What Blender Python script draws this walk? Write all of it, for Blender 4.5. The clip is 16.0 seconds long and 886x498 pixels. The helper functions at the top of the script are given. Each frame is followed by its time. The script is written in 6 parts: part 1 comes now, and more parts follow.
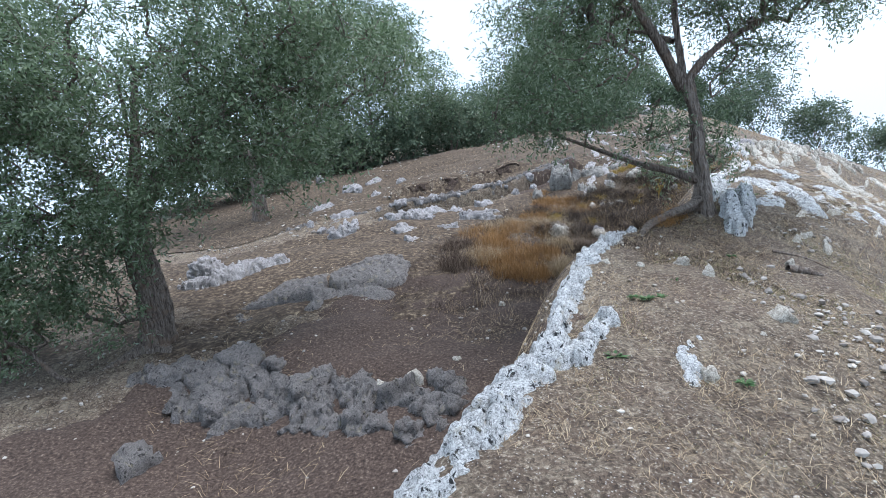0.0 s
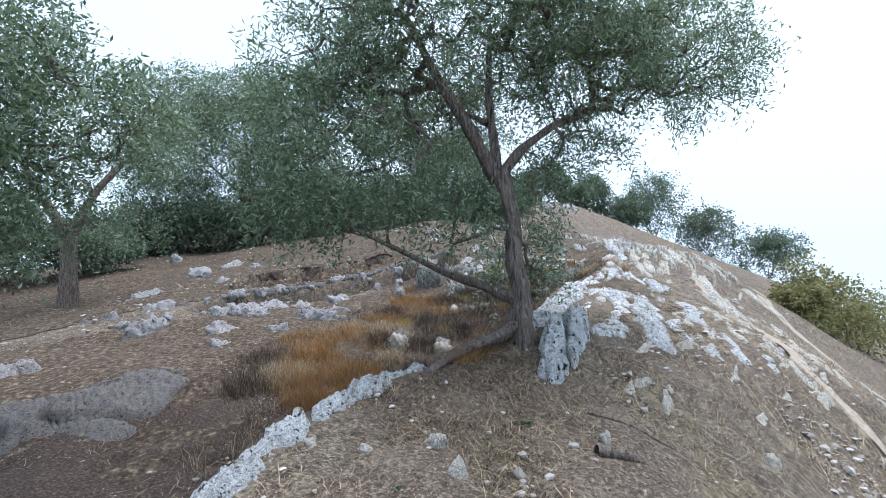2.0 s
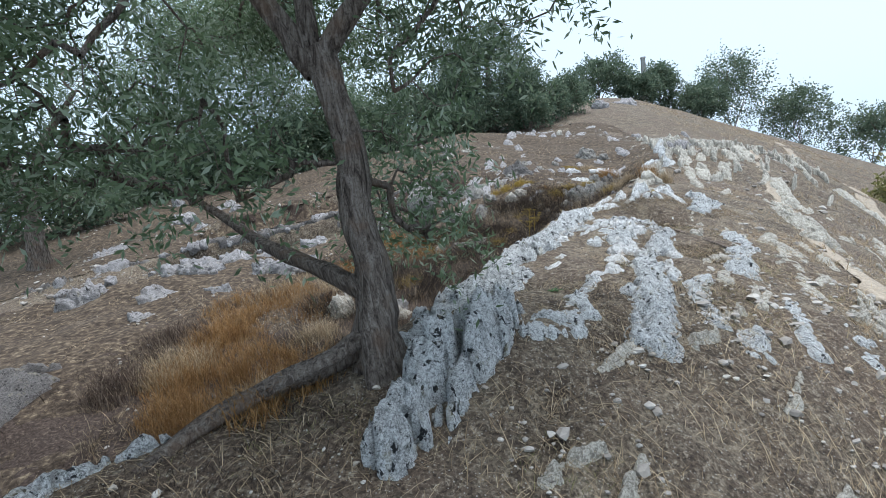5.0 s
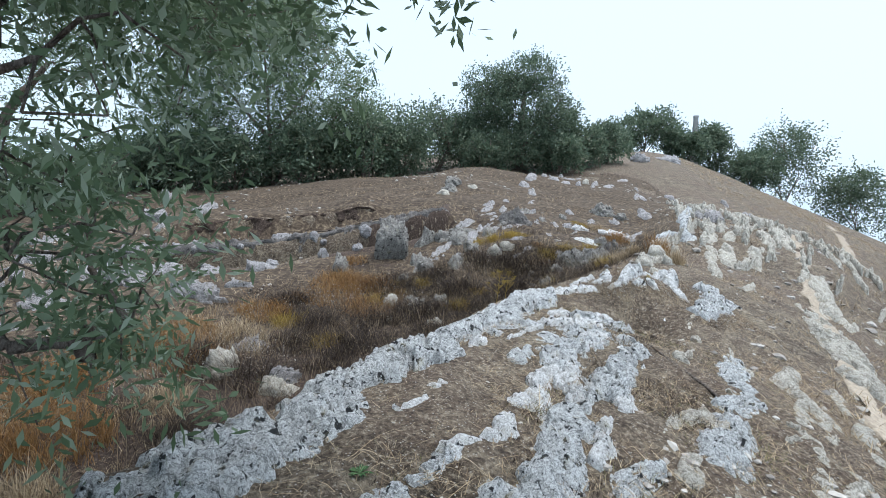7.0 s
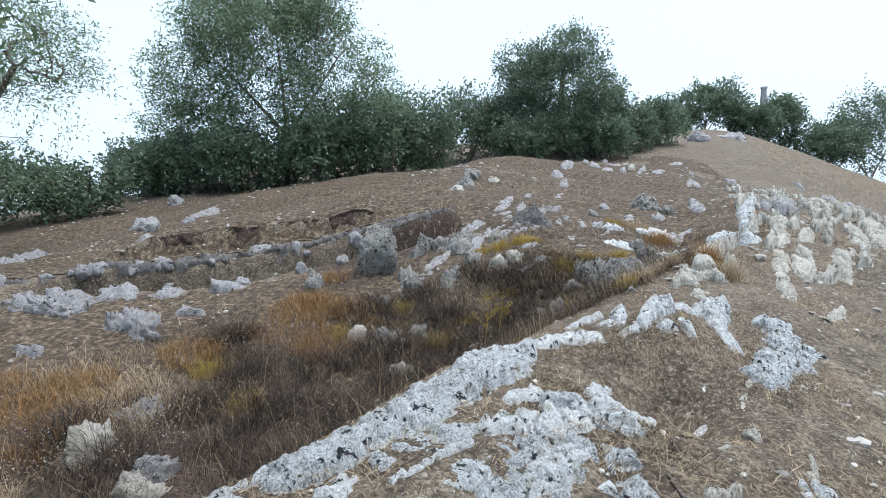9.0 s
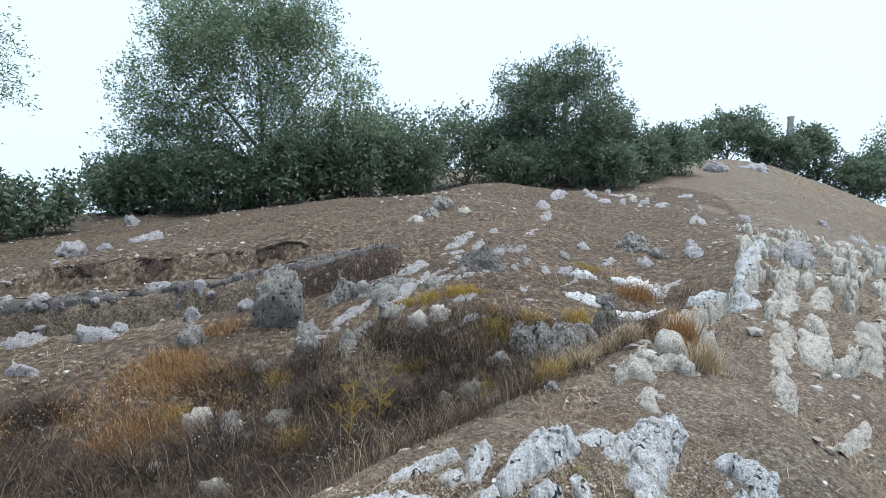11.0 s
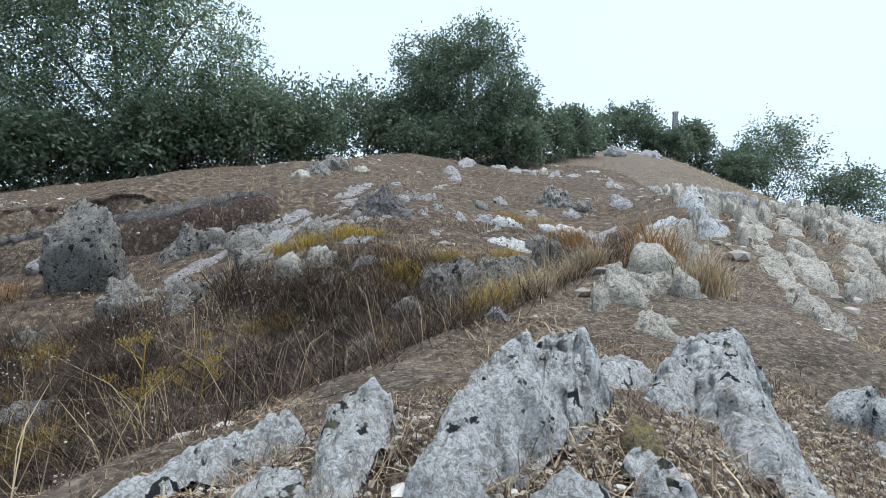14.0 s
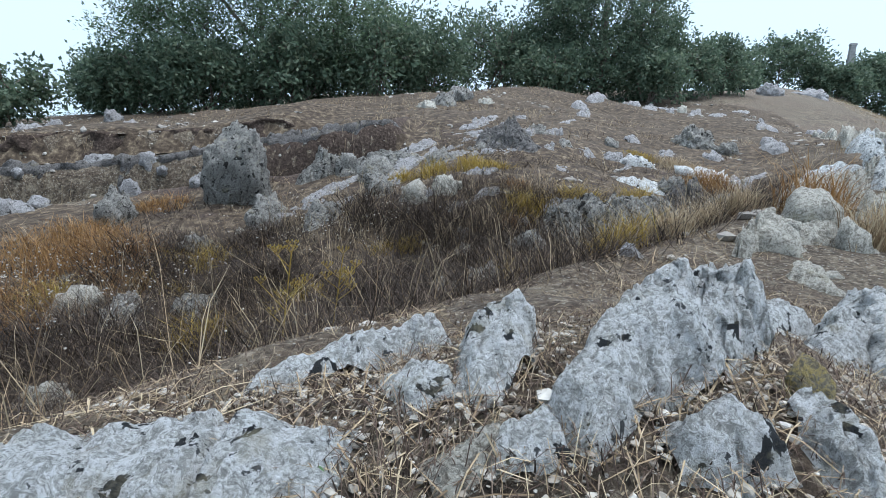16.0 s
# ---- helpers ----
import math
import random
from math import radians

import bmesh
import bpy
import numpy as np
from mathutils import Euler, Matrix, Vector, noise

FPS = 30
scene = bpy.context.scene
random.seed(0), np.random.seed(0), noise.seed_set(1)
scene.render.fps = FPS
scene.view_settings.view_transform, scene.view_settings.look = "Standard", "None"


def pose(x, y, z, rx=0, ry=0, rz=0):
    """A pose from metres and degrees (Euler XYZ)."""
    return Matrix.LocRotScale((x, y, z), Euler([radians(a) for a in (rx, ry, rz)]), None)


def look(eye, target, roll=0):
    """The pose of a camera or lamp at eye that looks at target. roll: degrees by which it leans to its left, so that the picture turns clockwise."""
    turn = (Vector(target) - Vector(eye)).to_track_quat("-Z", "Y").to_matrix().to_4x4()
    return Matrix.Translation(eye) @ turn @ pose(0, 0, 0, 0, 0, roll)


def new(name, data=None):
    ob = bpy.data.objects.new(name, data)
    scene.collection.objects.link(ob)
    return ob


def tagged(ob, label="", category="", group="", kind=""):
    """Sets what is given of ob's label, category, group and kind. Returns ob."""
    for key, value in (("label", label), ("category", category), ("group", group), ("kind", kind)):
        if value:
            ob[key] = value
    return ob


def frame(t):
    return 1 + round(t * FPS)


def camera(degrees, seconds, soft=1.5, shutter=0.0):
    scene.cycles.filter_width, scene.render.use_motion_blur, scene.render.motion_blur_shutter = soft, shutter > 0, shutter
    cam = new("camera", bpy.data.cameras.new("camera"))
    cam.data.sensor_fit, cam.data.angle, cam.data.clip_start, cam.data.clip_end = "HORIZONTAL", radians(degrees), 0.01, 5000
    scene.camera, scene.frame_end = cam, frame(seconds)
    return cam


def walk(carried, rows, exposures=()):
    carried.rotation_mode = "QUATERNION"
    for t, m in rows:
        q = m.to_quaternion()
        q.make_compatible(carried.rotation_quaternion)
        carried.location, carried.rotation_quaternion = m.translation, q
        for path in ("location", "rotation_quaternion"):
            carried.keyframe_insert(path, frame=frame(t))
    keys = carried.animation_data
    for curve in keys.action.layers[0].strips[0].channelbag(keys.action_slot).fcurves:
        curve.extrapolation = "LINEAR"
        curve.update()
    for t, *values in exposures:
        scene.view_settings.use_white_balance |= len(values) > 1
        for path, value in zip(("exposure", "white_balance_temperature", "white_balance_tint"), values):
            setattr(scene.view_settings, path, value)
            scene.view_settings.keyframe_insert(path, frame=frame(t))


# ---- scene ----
cam = camera(79.0, 16.0, soft=0.8)
ROWS = [
    (0.0, -0.005, -0.057, 1.970, 82.31, 5.15, -0.45),
    (0.5, 0.609, 0.341, 1.913, 86.33, 0.66, 6.73),
    (1.0, 1.125, 0.894, 1.840, 84.32, 0.34, 3.84),
    (1.5, 1.582, 1.397, 1.947, 84.72, 5.00, -1.78),
    (2.0, 2.069, 1.948, 2.108, 90.63, 2.02, -8.30),
    (2.5, 2.405, 2.480, 2.145, 93.97, 4.52, -8.42),
    (3.0, 2.776, 2.967, 2.160, 90.87, 10.25, -10.13),
    (5.5, 4.480, 4.894, 2.289, 81.56, 6.02, -0.16),
    (6.0, 4.808, 5.359, 2.388, 84.19, 5.08, -0.16),
    (6.5, 5.205, 5.826, 2.429, 85.37, -0.08, 2.16),
    (7.0, 5.445, 6.305, 2.412, 84.91, -1.60, 3.11),
    (7.5, 5.653, 6.795, 2.471, 82.04, 2.04, 5.59),
    (8.0, 5.891, 7.305, 2.526, 84.90, 1.50, 11.23),
    (8.5, 6.090, 7.744, 2.551, 82.82, 1.65, 13.90),
    (9.0, 6.344, 8.299, 2.631, 83.69, 0.53, 8.86),
    (11.5, 7.551, 10.849, 2.841, 87.70, -1.45, 11.60),
    (12.0, 7.550, 11.385, 2.847, 90.33, -1.87, 9.00),
    (12.5, 7.446, 11.887, 2.489, 92.28, 1.17, 5.71),
    (13.0, 7.358, 12.108, 2.159, 90.83, 2.20, -0.59),
    (13.5, 7.305, 12.105, 1.986, 88.42, -0.28, 2.76),
    (14.0, 7.320, 12.111, 1.931, 86.58, -0.47, 1.10),
    (14.5, 7.319, 12.123, 1.884, 82.46, 0.27, 1.74),
    (15.0, 7.309, 12.132, 1.866, 80.25, -1.73, 3.77),
    (15.5, 7.293, 12.131, 1.866, 79.71, -2.22, 7.01),
    (16.0, 7.251, 12.108, 1.877, 79.62, -2.93, 13.57),
]
walk(cam, [(t, pose(x, y, z, rx, ry, rz)) for t, x, y, z, rx, ry, rz in ROWS],
     [(0, 0.76, 5800, 13), (2, 0.72, 5800, 13), (3, 0.58, 5900, 11), (6, 0.50, 6000, 10), (9, 0.66, 5950, 10), (12, 0.54, 6000, 10), (14.5, 0.50, 6000, 9), (16, 0.52, 5750, 8)])

# ---- sky and light: a bright fog, with the sun high behind it ----
world = bpy.data.worlds.new("fog_sky")
scene.world = world
world.use_nodes = True
wn = world.node_tree.nodes
wl = world.node_tree.links
sky = wn.new("ShaderNodeTexSky")
sky.sky_type = "NISHITA"
sky.sun_disc = False
sky.sun_elevation, sky.sun_rotation = radians(73), radians(74)
sky.air_density, sky.dust_density, sky.ozone_density = 1.0, 7.0, 1.0
sky_gain = wn.new("ShaderNodeVectorMath")
sky_gain.operation = "SCALE"
sky_gain.inputs["Scale"].default_value = 0.10
wl.new(sky.outputs[0], sky_gain.inputs[0])
fog = wn.new("ShaderNodeMix")
fog.data_type = "RGBA"
fog.inputs[0].default_value = 0.80
fog.inputs[7].default_value = (0.76, 0.915, 1.05, 1)
wl.new(sky_gain.outputs[0], fog.inputs[6])
wl.new(fog.outputs[2], wn["Background"].inputs[0])
wn["Background"].inputs[1].default_value = 0.98
sun_data = bpy.data.lights.new("sun", "SUN")
sun_data.energy, sun_data.angle, sun_data.color = 3.0, radians(38), (1.0, 0.98, 0.95)
sun = new("sun", sun_data)
sun.matrix_world = look((7, 2, 24), (0, 0, 0))


# ---- materials ----
def material(name, rough=0.9):
    m = bpy.data.materials.new(name)
    m.use_nodes = True
    b = m.node_tree.nodes["Principled BSDF"]
    b.inputs["Roughness"].default_value = rough
    b.inputs["Specular IOR Level"].default_value = 0.25
    return m, m.node_tree.nodes, m.node_tree.links, b


def noise_tex(n, l, scale, detail=6.0, rough=0.6, coord="Object", warp=0.0):
    tc = n.new("ShaderNodeTexCoord")
    t = n.new("ShaderNodeTexNoise")
    t.inputs["Scale"].default_value, t.inputs["Detail"].default_value, t.inputs["Roughness"].default_value = scale, detail, rough
    t.inputs["Distortion"].default_value = warp
    l.new(tc.outputs[coord], t.inputs["Vector"])
    return t.outputs["Fac"]


def cells(n, l, scale, feature="F1", coord="Object", out="Distance"):
    tc = n.new("ShaderNodeTexCoord")
    t = n.new("ShaderNodeTexVoronoi")
    t.feature = feature
    t.inputs["Scale"].default_value = scale
    l.new(tc.outputs[coord], t.inputs["Vector"])
    return t.outputs[out]


def ramp(n, l, fac, stops):
    r = n.new("ShaderNodeValToRGB")
    while len(r.color_ramp.elements) < len(stops):
        r.color_ramp.elements.new(0.5)
    for e, (p, c) in zip(r.color_ramp.elements, stops):
        e.position = p
        e.color = (c, c, c, 1) if isinstance(c, (int, float)) else (*c, 1)
    l.new(fac, r.inputs[0])
    return r.outputs[0]


def mix(n, l, fac, a, b, how="MIX"):
    x = n.new("ShaderNodeMix")
    x.data_type, x.blend_type = "RGBA", how
    for sock, v in ((x.inputs[0], fac), (x.inputs[6], a), (x.inputs[7], b)):
        if isinstance(v, (int, float)):
            sock.default_value = v
        elif isinstance(v, tuple):
            sock.default_value = (*v, 1)
        else:
            l.new(v, sock)
    return x.outputs[2]


def relief(n, l, b, height, strength, dist=0.02):
    k = n.new("ShaderNodeBump")
    k.inputs["Strength"].default_value, k.inputs["Distance"].default_value = strength, dist
    l.new(height, k.inputs["Height"])
    l.new(k.outputs[0], b.inputs["Normal"])


def soil_material():
    m, n, l, b = material("dry_soil", 0.95)
    broad = noise_tex(n, l, 0.5, 6, 0.65)
    mid = noise_tex(n, l, 3.4, 8, 0.75, warp=0.8)
    fine = noise_tex(n, l, 26.0, 8, 0.85, warp=0.4)
    crumb = cells(n, l, 62.0, out="Color")
    grit = cells(n, l, 38.0)
    base = ramp(n, l, mid, [(0.34, (0.050, 0.037, 0.026)), (0.5, (0.150, 0.116, 0.082)), (0.68, (0.34, 0.285, 0.205))])
    red = mix(n, l, ramp(n, l, broad, [(0.42, 0.0), (0.62, 0.85)]), base, (0.150, 0.108, 0.078))
    straw = mix(n, l, ramp(n, l, fine, [(0.52, 0.0), (0.62, 0.9)]), red, (0.45, 0.385, 0.295))
    dark = mix(n, l, ramp(n, l, fine, [(0.38, 0.9), (0.48, 0.0)]), straw, (0.060, 0.044, 0.036))
    grey = n.new("ShaderNodeSeparateColor")
    l.new(crumb, grey.inputs[0])
    c = mix(n, l, 0.85, dark, ramp(n, l, grey.outputs[0], [(0.0, 0.35), (0.6, 0.9), (1.0, 1.0)]), "MULTIPLY")
    c = mix(n, l, ramp(n, l, grit, [(0.10, 0.9), (0.20, 0.0)]), c, (0.48, 0.455, 0.41))
    l.new(c, b.inputs["Base Color"])
    relief(n, l, b, mix(n, l, 0.35, fine, grey.outputs[0]), 1.0, 0.04)
    return m


def stone_material(name, light, shade, lichen_dark, dark_amount, grain=9.0):
    m, n, l, b = material(name, 0.92)
    big = noise_tex(n, l, grain * 0.35, 8, 0.7, warp=0.5)
    crust = noise_tex(n, l, grain * 2.4, 9, 0.72, warp=0.9)
    fine = noise_tex(n, l, grain * 9, 8, 0.8, warp=0.5)
    spot = noise_tex(n, l, grain * 1.5, 5, 0.6, warp=0.4)
    speck = noise_tex(n, l, grain * 3.0, 5, 0.6, warp=0.3)
    pit = cells(n, l, grain * 9)
    dim = tuple(v * 0.62 for v in shade)
    c = ramp(n, l, crust, [(0.36, dim), (0.44, shade), (0.49, light), (0.68, tuple(min(0.82, v * 1.12) for v in light))])
    c = mix(n, l, ramp(n, l, big, [(0.36, 0.7), (0.54, 0.0)]), c, shade)
    flake = noise_tex(n, l, grain * 4.5, 7, 0.75, warp=1.4)
    c = mix(n, l, 0.30, c, shade)
    c = mix(n, l, ramp(n, l, flake, [(0.41, 0.9), (0.45, 0.0)]), c, tuple(v * 0.6 for v in shade))
    c = mix(n, l, ramp(n, l, flake, [(0.49, 0.0), (0.53, 0.95)]), c, tuple(min(0.82, v * 1.12) for v in light))
    c = mix(n, l, ramp(n, l, fine, [(0.40, 0.85), (0.50, 0.0)]), c, dim)
    c = mix(n, l, ramp(n, l, pit, [(0.08, 0.7), (0.2, 0.0)]), c, tuple(v * 0.3 for v in shade))
    c = mix(n, l, ramp(n, l, speck, [(1 - dark_amount, 0.0), (1 - dark_amount + 0.02, 0.95)]), c, tuple(v * 1.6 for v in lichen_dark))
    c = mix(n, l, ramp(n, l, spot, [(1 - dark_amount - 0.015, 0.0), (1 - dark_amount, 1.0)]), c, lichen_dark)
    moss = noise_tex(n, l, grain * 0.7, 6, 0.65)
    c = mix(n, l, ramp(n, l, moss, [(0.58, 0.0), (0.68, 0.45)]), c, (0.36, 0.32, 0.21))
    tone = n.new("ShaderNodeObjectInfo")
    c = mix(n, l, 0.35, c, ramp(n, l, tone.outputs["Random"], [(0.0, 0.72), (1.0, 1.0)]), "MULTIPLY")
    l.new(c, b.inputs["Base Color"])
    relief(n, l, b, mix(n, l, 0.5, fine, mix(n, l, 0.5, crust, flake)), 1.0, 0.05)
    return m


def bark_material():
    m, n, l, b = material("olive_bark", 0.95)
    tc = n.new("ShaderNodeTexCoord")
    mp = n.new("ShaderNodeMapping")
    mp.inputs["Scale"].default_value = (1, 1, 0.16)
    l.new(tc.outputs["Object"], mp.inputs["Vector"])
    split = n.new("ShaderNodeTexNoise")
    split.inputs["Scale"].default_value, split.inputs["Detail"].default_value, split.inputs["Roughness"].default_value = 34.0, 8.0, 0.75
    split.inputs["Distortion"].default_value = 0.7
    l.new(mp.outputs[0], split.inputs["Vector"])
    fine = noise_tex(n, l, 70.0, 6, 0.8)
    patch = noise_tex(n, l, 5.0, 5, 0.6)
    c = ramp(n, l, split.outputs["Fac"], [(0.36, (0.028, 0.021, 0.017)), (0.45, (0.12, 0.095, 0.078)), (0.54, (0.225, 0.19, 0.16)), (0.68, (0.36, 0.32, 0.28))])
    c = mix(n, l, ramp(n, l, fine, [(0.36, 0.8), (0.5, 0.0)]), c, (0.05, 0.042, 0.036))
    c = mix(n, l, ramp(n, l, patch, [(0.52, 0.0), (0.66, 0.5)]), c, (0.20, 0.13, 0.085))
    l.new(c, b.inputs["Base Color"])
    relief(n, l, b, mix(n, l, 0.3, split.outputs["Fac"], fine), 1.0, 0.06)
    return m


def plain_varied(name, stops, scale, rough=0.85, island=True, bump=0.0, back=0.0):
    m, n, l, b = material(name, rough)
    if island:
        g = n.new("ShaderNodeNewGeometry")
        fac = g.outputs["Random Per Island"]
    else:
        fac = noise_tex(n, l, scale, 6, 0.7)
    c = ramp(n, l, fac, stops)
    grain = noise_tex(n, l, scale, 4, 0.6)
    c = mix(n, l, 0.5, c, ramp(n, l, grain, [(0.3, 0.5), (0.7, 1.0)]), "MULTIPLY")
    l.new(c, b.inputs["Base Color"])
    if bump:
        relief(n, l, b, grain, bump, 0.02)
    if back:
        t = n.new("ShaderNodeBsdfTranslucent")
        l.new(c, t.inputs[0])
        s = n.new("ShaderNodeMixShader")
        s.inputs[0].default_value = back
        l.new(b.outputs[0], s.inputs[1])
        l.new(t.outputs[0], s.inputs[2])
        l.new(s.outputs[0], n["Material Output"].inputs[0])
    return m


SOIL = soil_material()
WHITE_STONE = stone_material("lichened_limestone", (0.85, 0.85, 0.82), (0.50, 0.495, 0.47), (0.030, 0.032, 0.034), 0.365, 11.0)
RIDGE_STONE = stone_material("greyed_ridge_limestone", (0.66, 0.675, 0.67), (0.31, 0.318, 0.315), (0.030, 0.032, 0.034), 0.378, 11.0)
DARK_STONE = stone_material("dark_weathered_stone", (0.22, 0.205, 0.195), (0.10, 0.092, 0.088), (0.04, 0.038, 0.036), 0.37, 11.0)
PALE_STONE = stone_material("pale_limestone", (0.57, 0.54, 0.47), (0.33, 0.30, 0.25), (0.06, 0.055, 0.05), 0.30)
GREY_STONE = stone_material("weathered_grey_stone", (0.42, 0.405, 0.40), (0.21, 0.20, 0.20), (0.05, 0.048, 0.045), 0.37, 11.0)
LICHEN_GREY = stone_material("lichened_grey_stone", (0.36, 0.345, 0.315), (0.145, 0.135, 0.122), (0.035, 0.033, 0.03), 0.385, 11.0)
YELLOW_STONE = stone_material("yellow_lichened_stone", (0.42, 0.33, 0.13), (0.28, 0.25, 0.20), (0.08, 0.07, 0.05), 0.32, 16.0)
BARK = bark_material()
LITTER = plain_varied("leaf_litter", [(0.30, (0.020, 0.014, 0.011)), (0.46, (0.052, 0.036, 0.028)), (0.58, (0.088, 0.063, 0.049)), (0.72, (0.19, 0.152, 0.12))], 30.0, 0.95, False, 0.8)
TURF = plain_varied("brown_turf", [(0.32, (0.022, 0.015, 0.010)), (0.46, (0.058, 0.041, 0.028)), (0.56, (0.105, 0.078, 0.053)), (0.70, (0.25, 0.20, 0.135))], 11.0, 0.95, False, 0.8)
YELLOW_GREEN = plain_varied("yellow_green_leaf", [(0.0, (0.13, 0.14, 0.05)), (0.6, (0.24, 0.23, 0.09)), (1.0, (0.38, 0.34, 0.17))], 1.0, 0.7, True, 0.0, 0.4)
LEAF = plain_varied("olive_leaf", [(0.0, (0.085, 0.125, 0.065)), (0.5, (0.155, 0.215, 0.115)), (0.8, (0.25, 0.315, 0.20)), (1.0, (0.38, 0.44, 0.34))], 0.8, 0.45, True, 0.0, 0.5)
BUSH_LEAF = plain_varied("bush_leaf", [(0.0, (0.075, 0.11, 0.072)), (0.6, (0.13, 0.18, 0.115)), (1.0, (0.23, 0.27, 0.18))], 0.7, 0.5, True, 0.0, 0.45)
DRY_GRASS = plain_varied("dry_grass", [(0.0, (0.20, 0.14, 0.085)), (0.5, (0.44, 0.33, 0.205)), (1.0, (0.66, 0.54, 0.36))], 3.0, 0.8, True, 0.0, 0.25)
BROWN_SCRUB = plain_varied("brown_scrub", [(0.0, (0.045, 0.031, 0.025)), (0.6, (0.12, 0.082, 0.063)), (1.0, (0.34, 0.27, 0.20))], 3.0, 0.9, True, 0.0, 0.2)
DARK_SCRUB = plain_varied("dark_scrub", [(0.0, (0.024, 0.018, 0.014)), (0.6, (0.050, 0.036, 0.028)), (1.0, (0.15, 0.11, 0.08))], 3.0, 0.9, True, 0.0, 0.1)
RUST_GRASS = plain_varied("rust_grass", [(0.0, (0.16, 0.085, 0.035)), (0.5, (0.32, 0.17, 0.06)), (1.0, (0.46, 0.29, 0.13))], 3.0, 0.8, True, 0.0, 0.3)
YELLOW_SHRUB = plain_varied("yellow_shrub", [(0.0, (0.22, 0.14, 0.03)), (0.5, (0.40, 0.27, 0.05)), (1.0, (0.52, 0.40, 0.12))], 3.0, 0.8, True, 0.0, 0.3)
GREEN_WEED = plain_varied("green_weed", [(0.0, (0.06, 0.12, 0.05)), (1.0, (0.14, 0.24, 0.10))], 3.0, 0.7, True, 0.0, 0.3)
PEBBLE = plain_varied("pebble", [(0.0, (0.24, 0.20, 0.16)), (0.5, (0.42, 0.38, 0.32)), (1.0, (0.60, 0.57, 0.52))], 30.0, 0.9)
CHIPS = plain_varied("stone_chips", [(0.0, (0.22, 0.195, 0.17)), (1.0, (0.46, 0.43, 0.385))], 30.0, 0.9)
TRAIL = plain_varied("trodden_soil", [(0.3, (0.22, 0.175, 0.13)), (0.5, (0.33, 0.275, 0.21)), (0.7, (0.43, 0.375, 0.30))], 24.0, 0.95, False, 0.6)
PILLAR = plain_varied("concrete", [(0.3, (0.30, 0.29, 0.28)), (0.7, (0.42, 0.41, 0.39))], 6.0, 0.9, False, 0.4)


# ---- mesh helpers ----
def mesh_from(name, verts, faces, mat, smooth=False):
    me = bpy.data.meshes.new(name)
    verts = np.asarray(verts, np.float32)
    faces = np.asarray(faces, np.int32)
    k = faces.shape[1]
    me.vertices.add(len(verts))
    me.vertices.foreach_set("co", verts.ravel())
    me.loops.add(faces.size)
    me.loops.foreach_set("vertex_index", faces.ravel())
    me.polygons.add(len(faces))
    me.polygons.foreach_set("loop_start", np.arange(0, faces.size, k, dtype=np.int32))
    me.polygons.foreach_set("use_smooth", np.full(len(faces), smooth))
    me.update(calc_edges=True)
    me.validate()
    me.materials.append(mat)
    return me


def part(name, me, parent, label=""):
    ob = new(name, me)
    ob.parent = parent
    return tagged(ob, label)


def unit(v):
    return v / np.maximum(np.linalg.norm(v, axis=-1, keepdims=True), 1e-9)


def lattice(p, scale, seed):
    """Smooth value noise at the points p, about -1 to 1."""
    q = np.asarray(p, float) * scale + seed * 17.31
    i = np.floor(q).astype(np.int64)
    f = q - i
    f = f * f * (3 - 2 * f)
    out = np.zeros(len(q))
    for dx in (0, 1):
        for dy in (0, 1):
            for dz in (0, 1):
                h = (i[:, 0] + dx) * 374761393 + (i[:, 1] + dy) * 668265263 + (i[:, 2] + dz) * 1274126177
                h = (h ^ (h >> 13)) * 1103515245
                h = ((h ^ (h >> 16)) & 65535) / 32767.5 - 1
                w = (f[:, 0] if dx else 1 - f[:, 0]) * (f[:, 1] if dy else 1 - f[:, 1]) * (f[:, 2] if dz else 1 - f[:, 2])
                out += h * w
    return out


def facets(p, scale, seed):
    """Broken planes with sharp edges at the points p, about -1 to 1."""
    q = np.asarray(p, float) * scale + seed * 5.77
    i = np.floor(q).astype(np.int64)
    best, out = np.full(len(q), 9e9), np.zeros(len(q))
    for dx in (-1, 0, 1):
        for dy in (-1, 0, 1):
            for dz in (-1, 0, 1):
                c = i + (dx, dy, dz)
                h = (c[:, 0] * 374761393 + c[:, 1] * 668265263 + c[:, 2] * 1274126177) & 0xFFFFFFF
                r = [(((h * k) ^ ((h * k) >> 11)) % 9973) / 9973 for k in (1103, 2741, 5087, 7919, 8741, 6143)]
                away = q - c - np.stack(r[:3], 1)
                d = (away ** 2).sum(1)
                near = d < best
                best = np.where(near, d, best)
                tilt = (away * (np.stack(r[3:], 1) * 2 - 1)).sum(1)
                out = np.where(near, tilt + 0.6 * (r[0] - 0.5), out)
    return out


def ball(level):
    bm = bmesh.new()
    bmesh.ops.create_icosphere(bm, subdivisions=level, radius=1.0)
    v = np.array([q.co[:] for q in bm.verts])
    f = np.array([[q.index for q in p.verts] for p in bm.faces])
    bm.free()
    return v, f


BALLS = {k: ball(k) for k in (1, 2, 3, 4, 5)}

# ---- the ground: one sheet to the horizon ----
# the lie of the land: a ridge crest that climbs away, a hollow beside it, a hillside beyond
def smooth_table(ys, vs, blur):
    yy = np.arange(-60.0, 420.0, 0.25)
    v = np.interp(yy, ys, vs)
    k = np.exp(-0.5 * (np.arange(-24, 25) * 0.25 / blur) ** 2)
    return yy, np.convolve(np.pad(v, 24, mode="edge"), k / k.sum(), mode="valid")


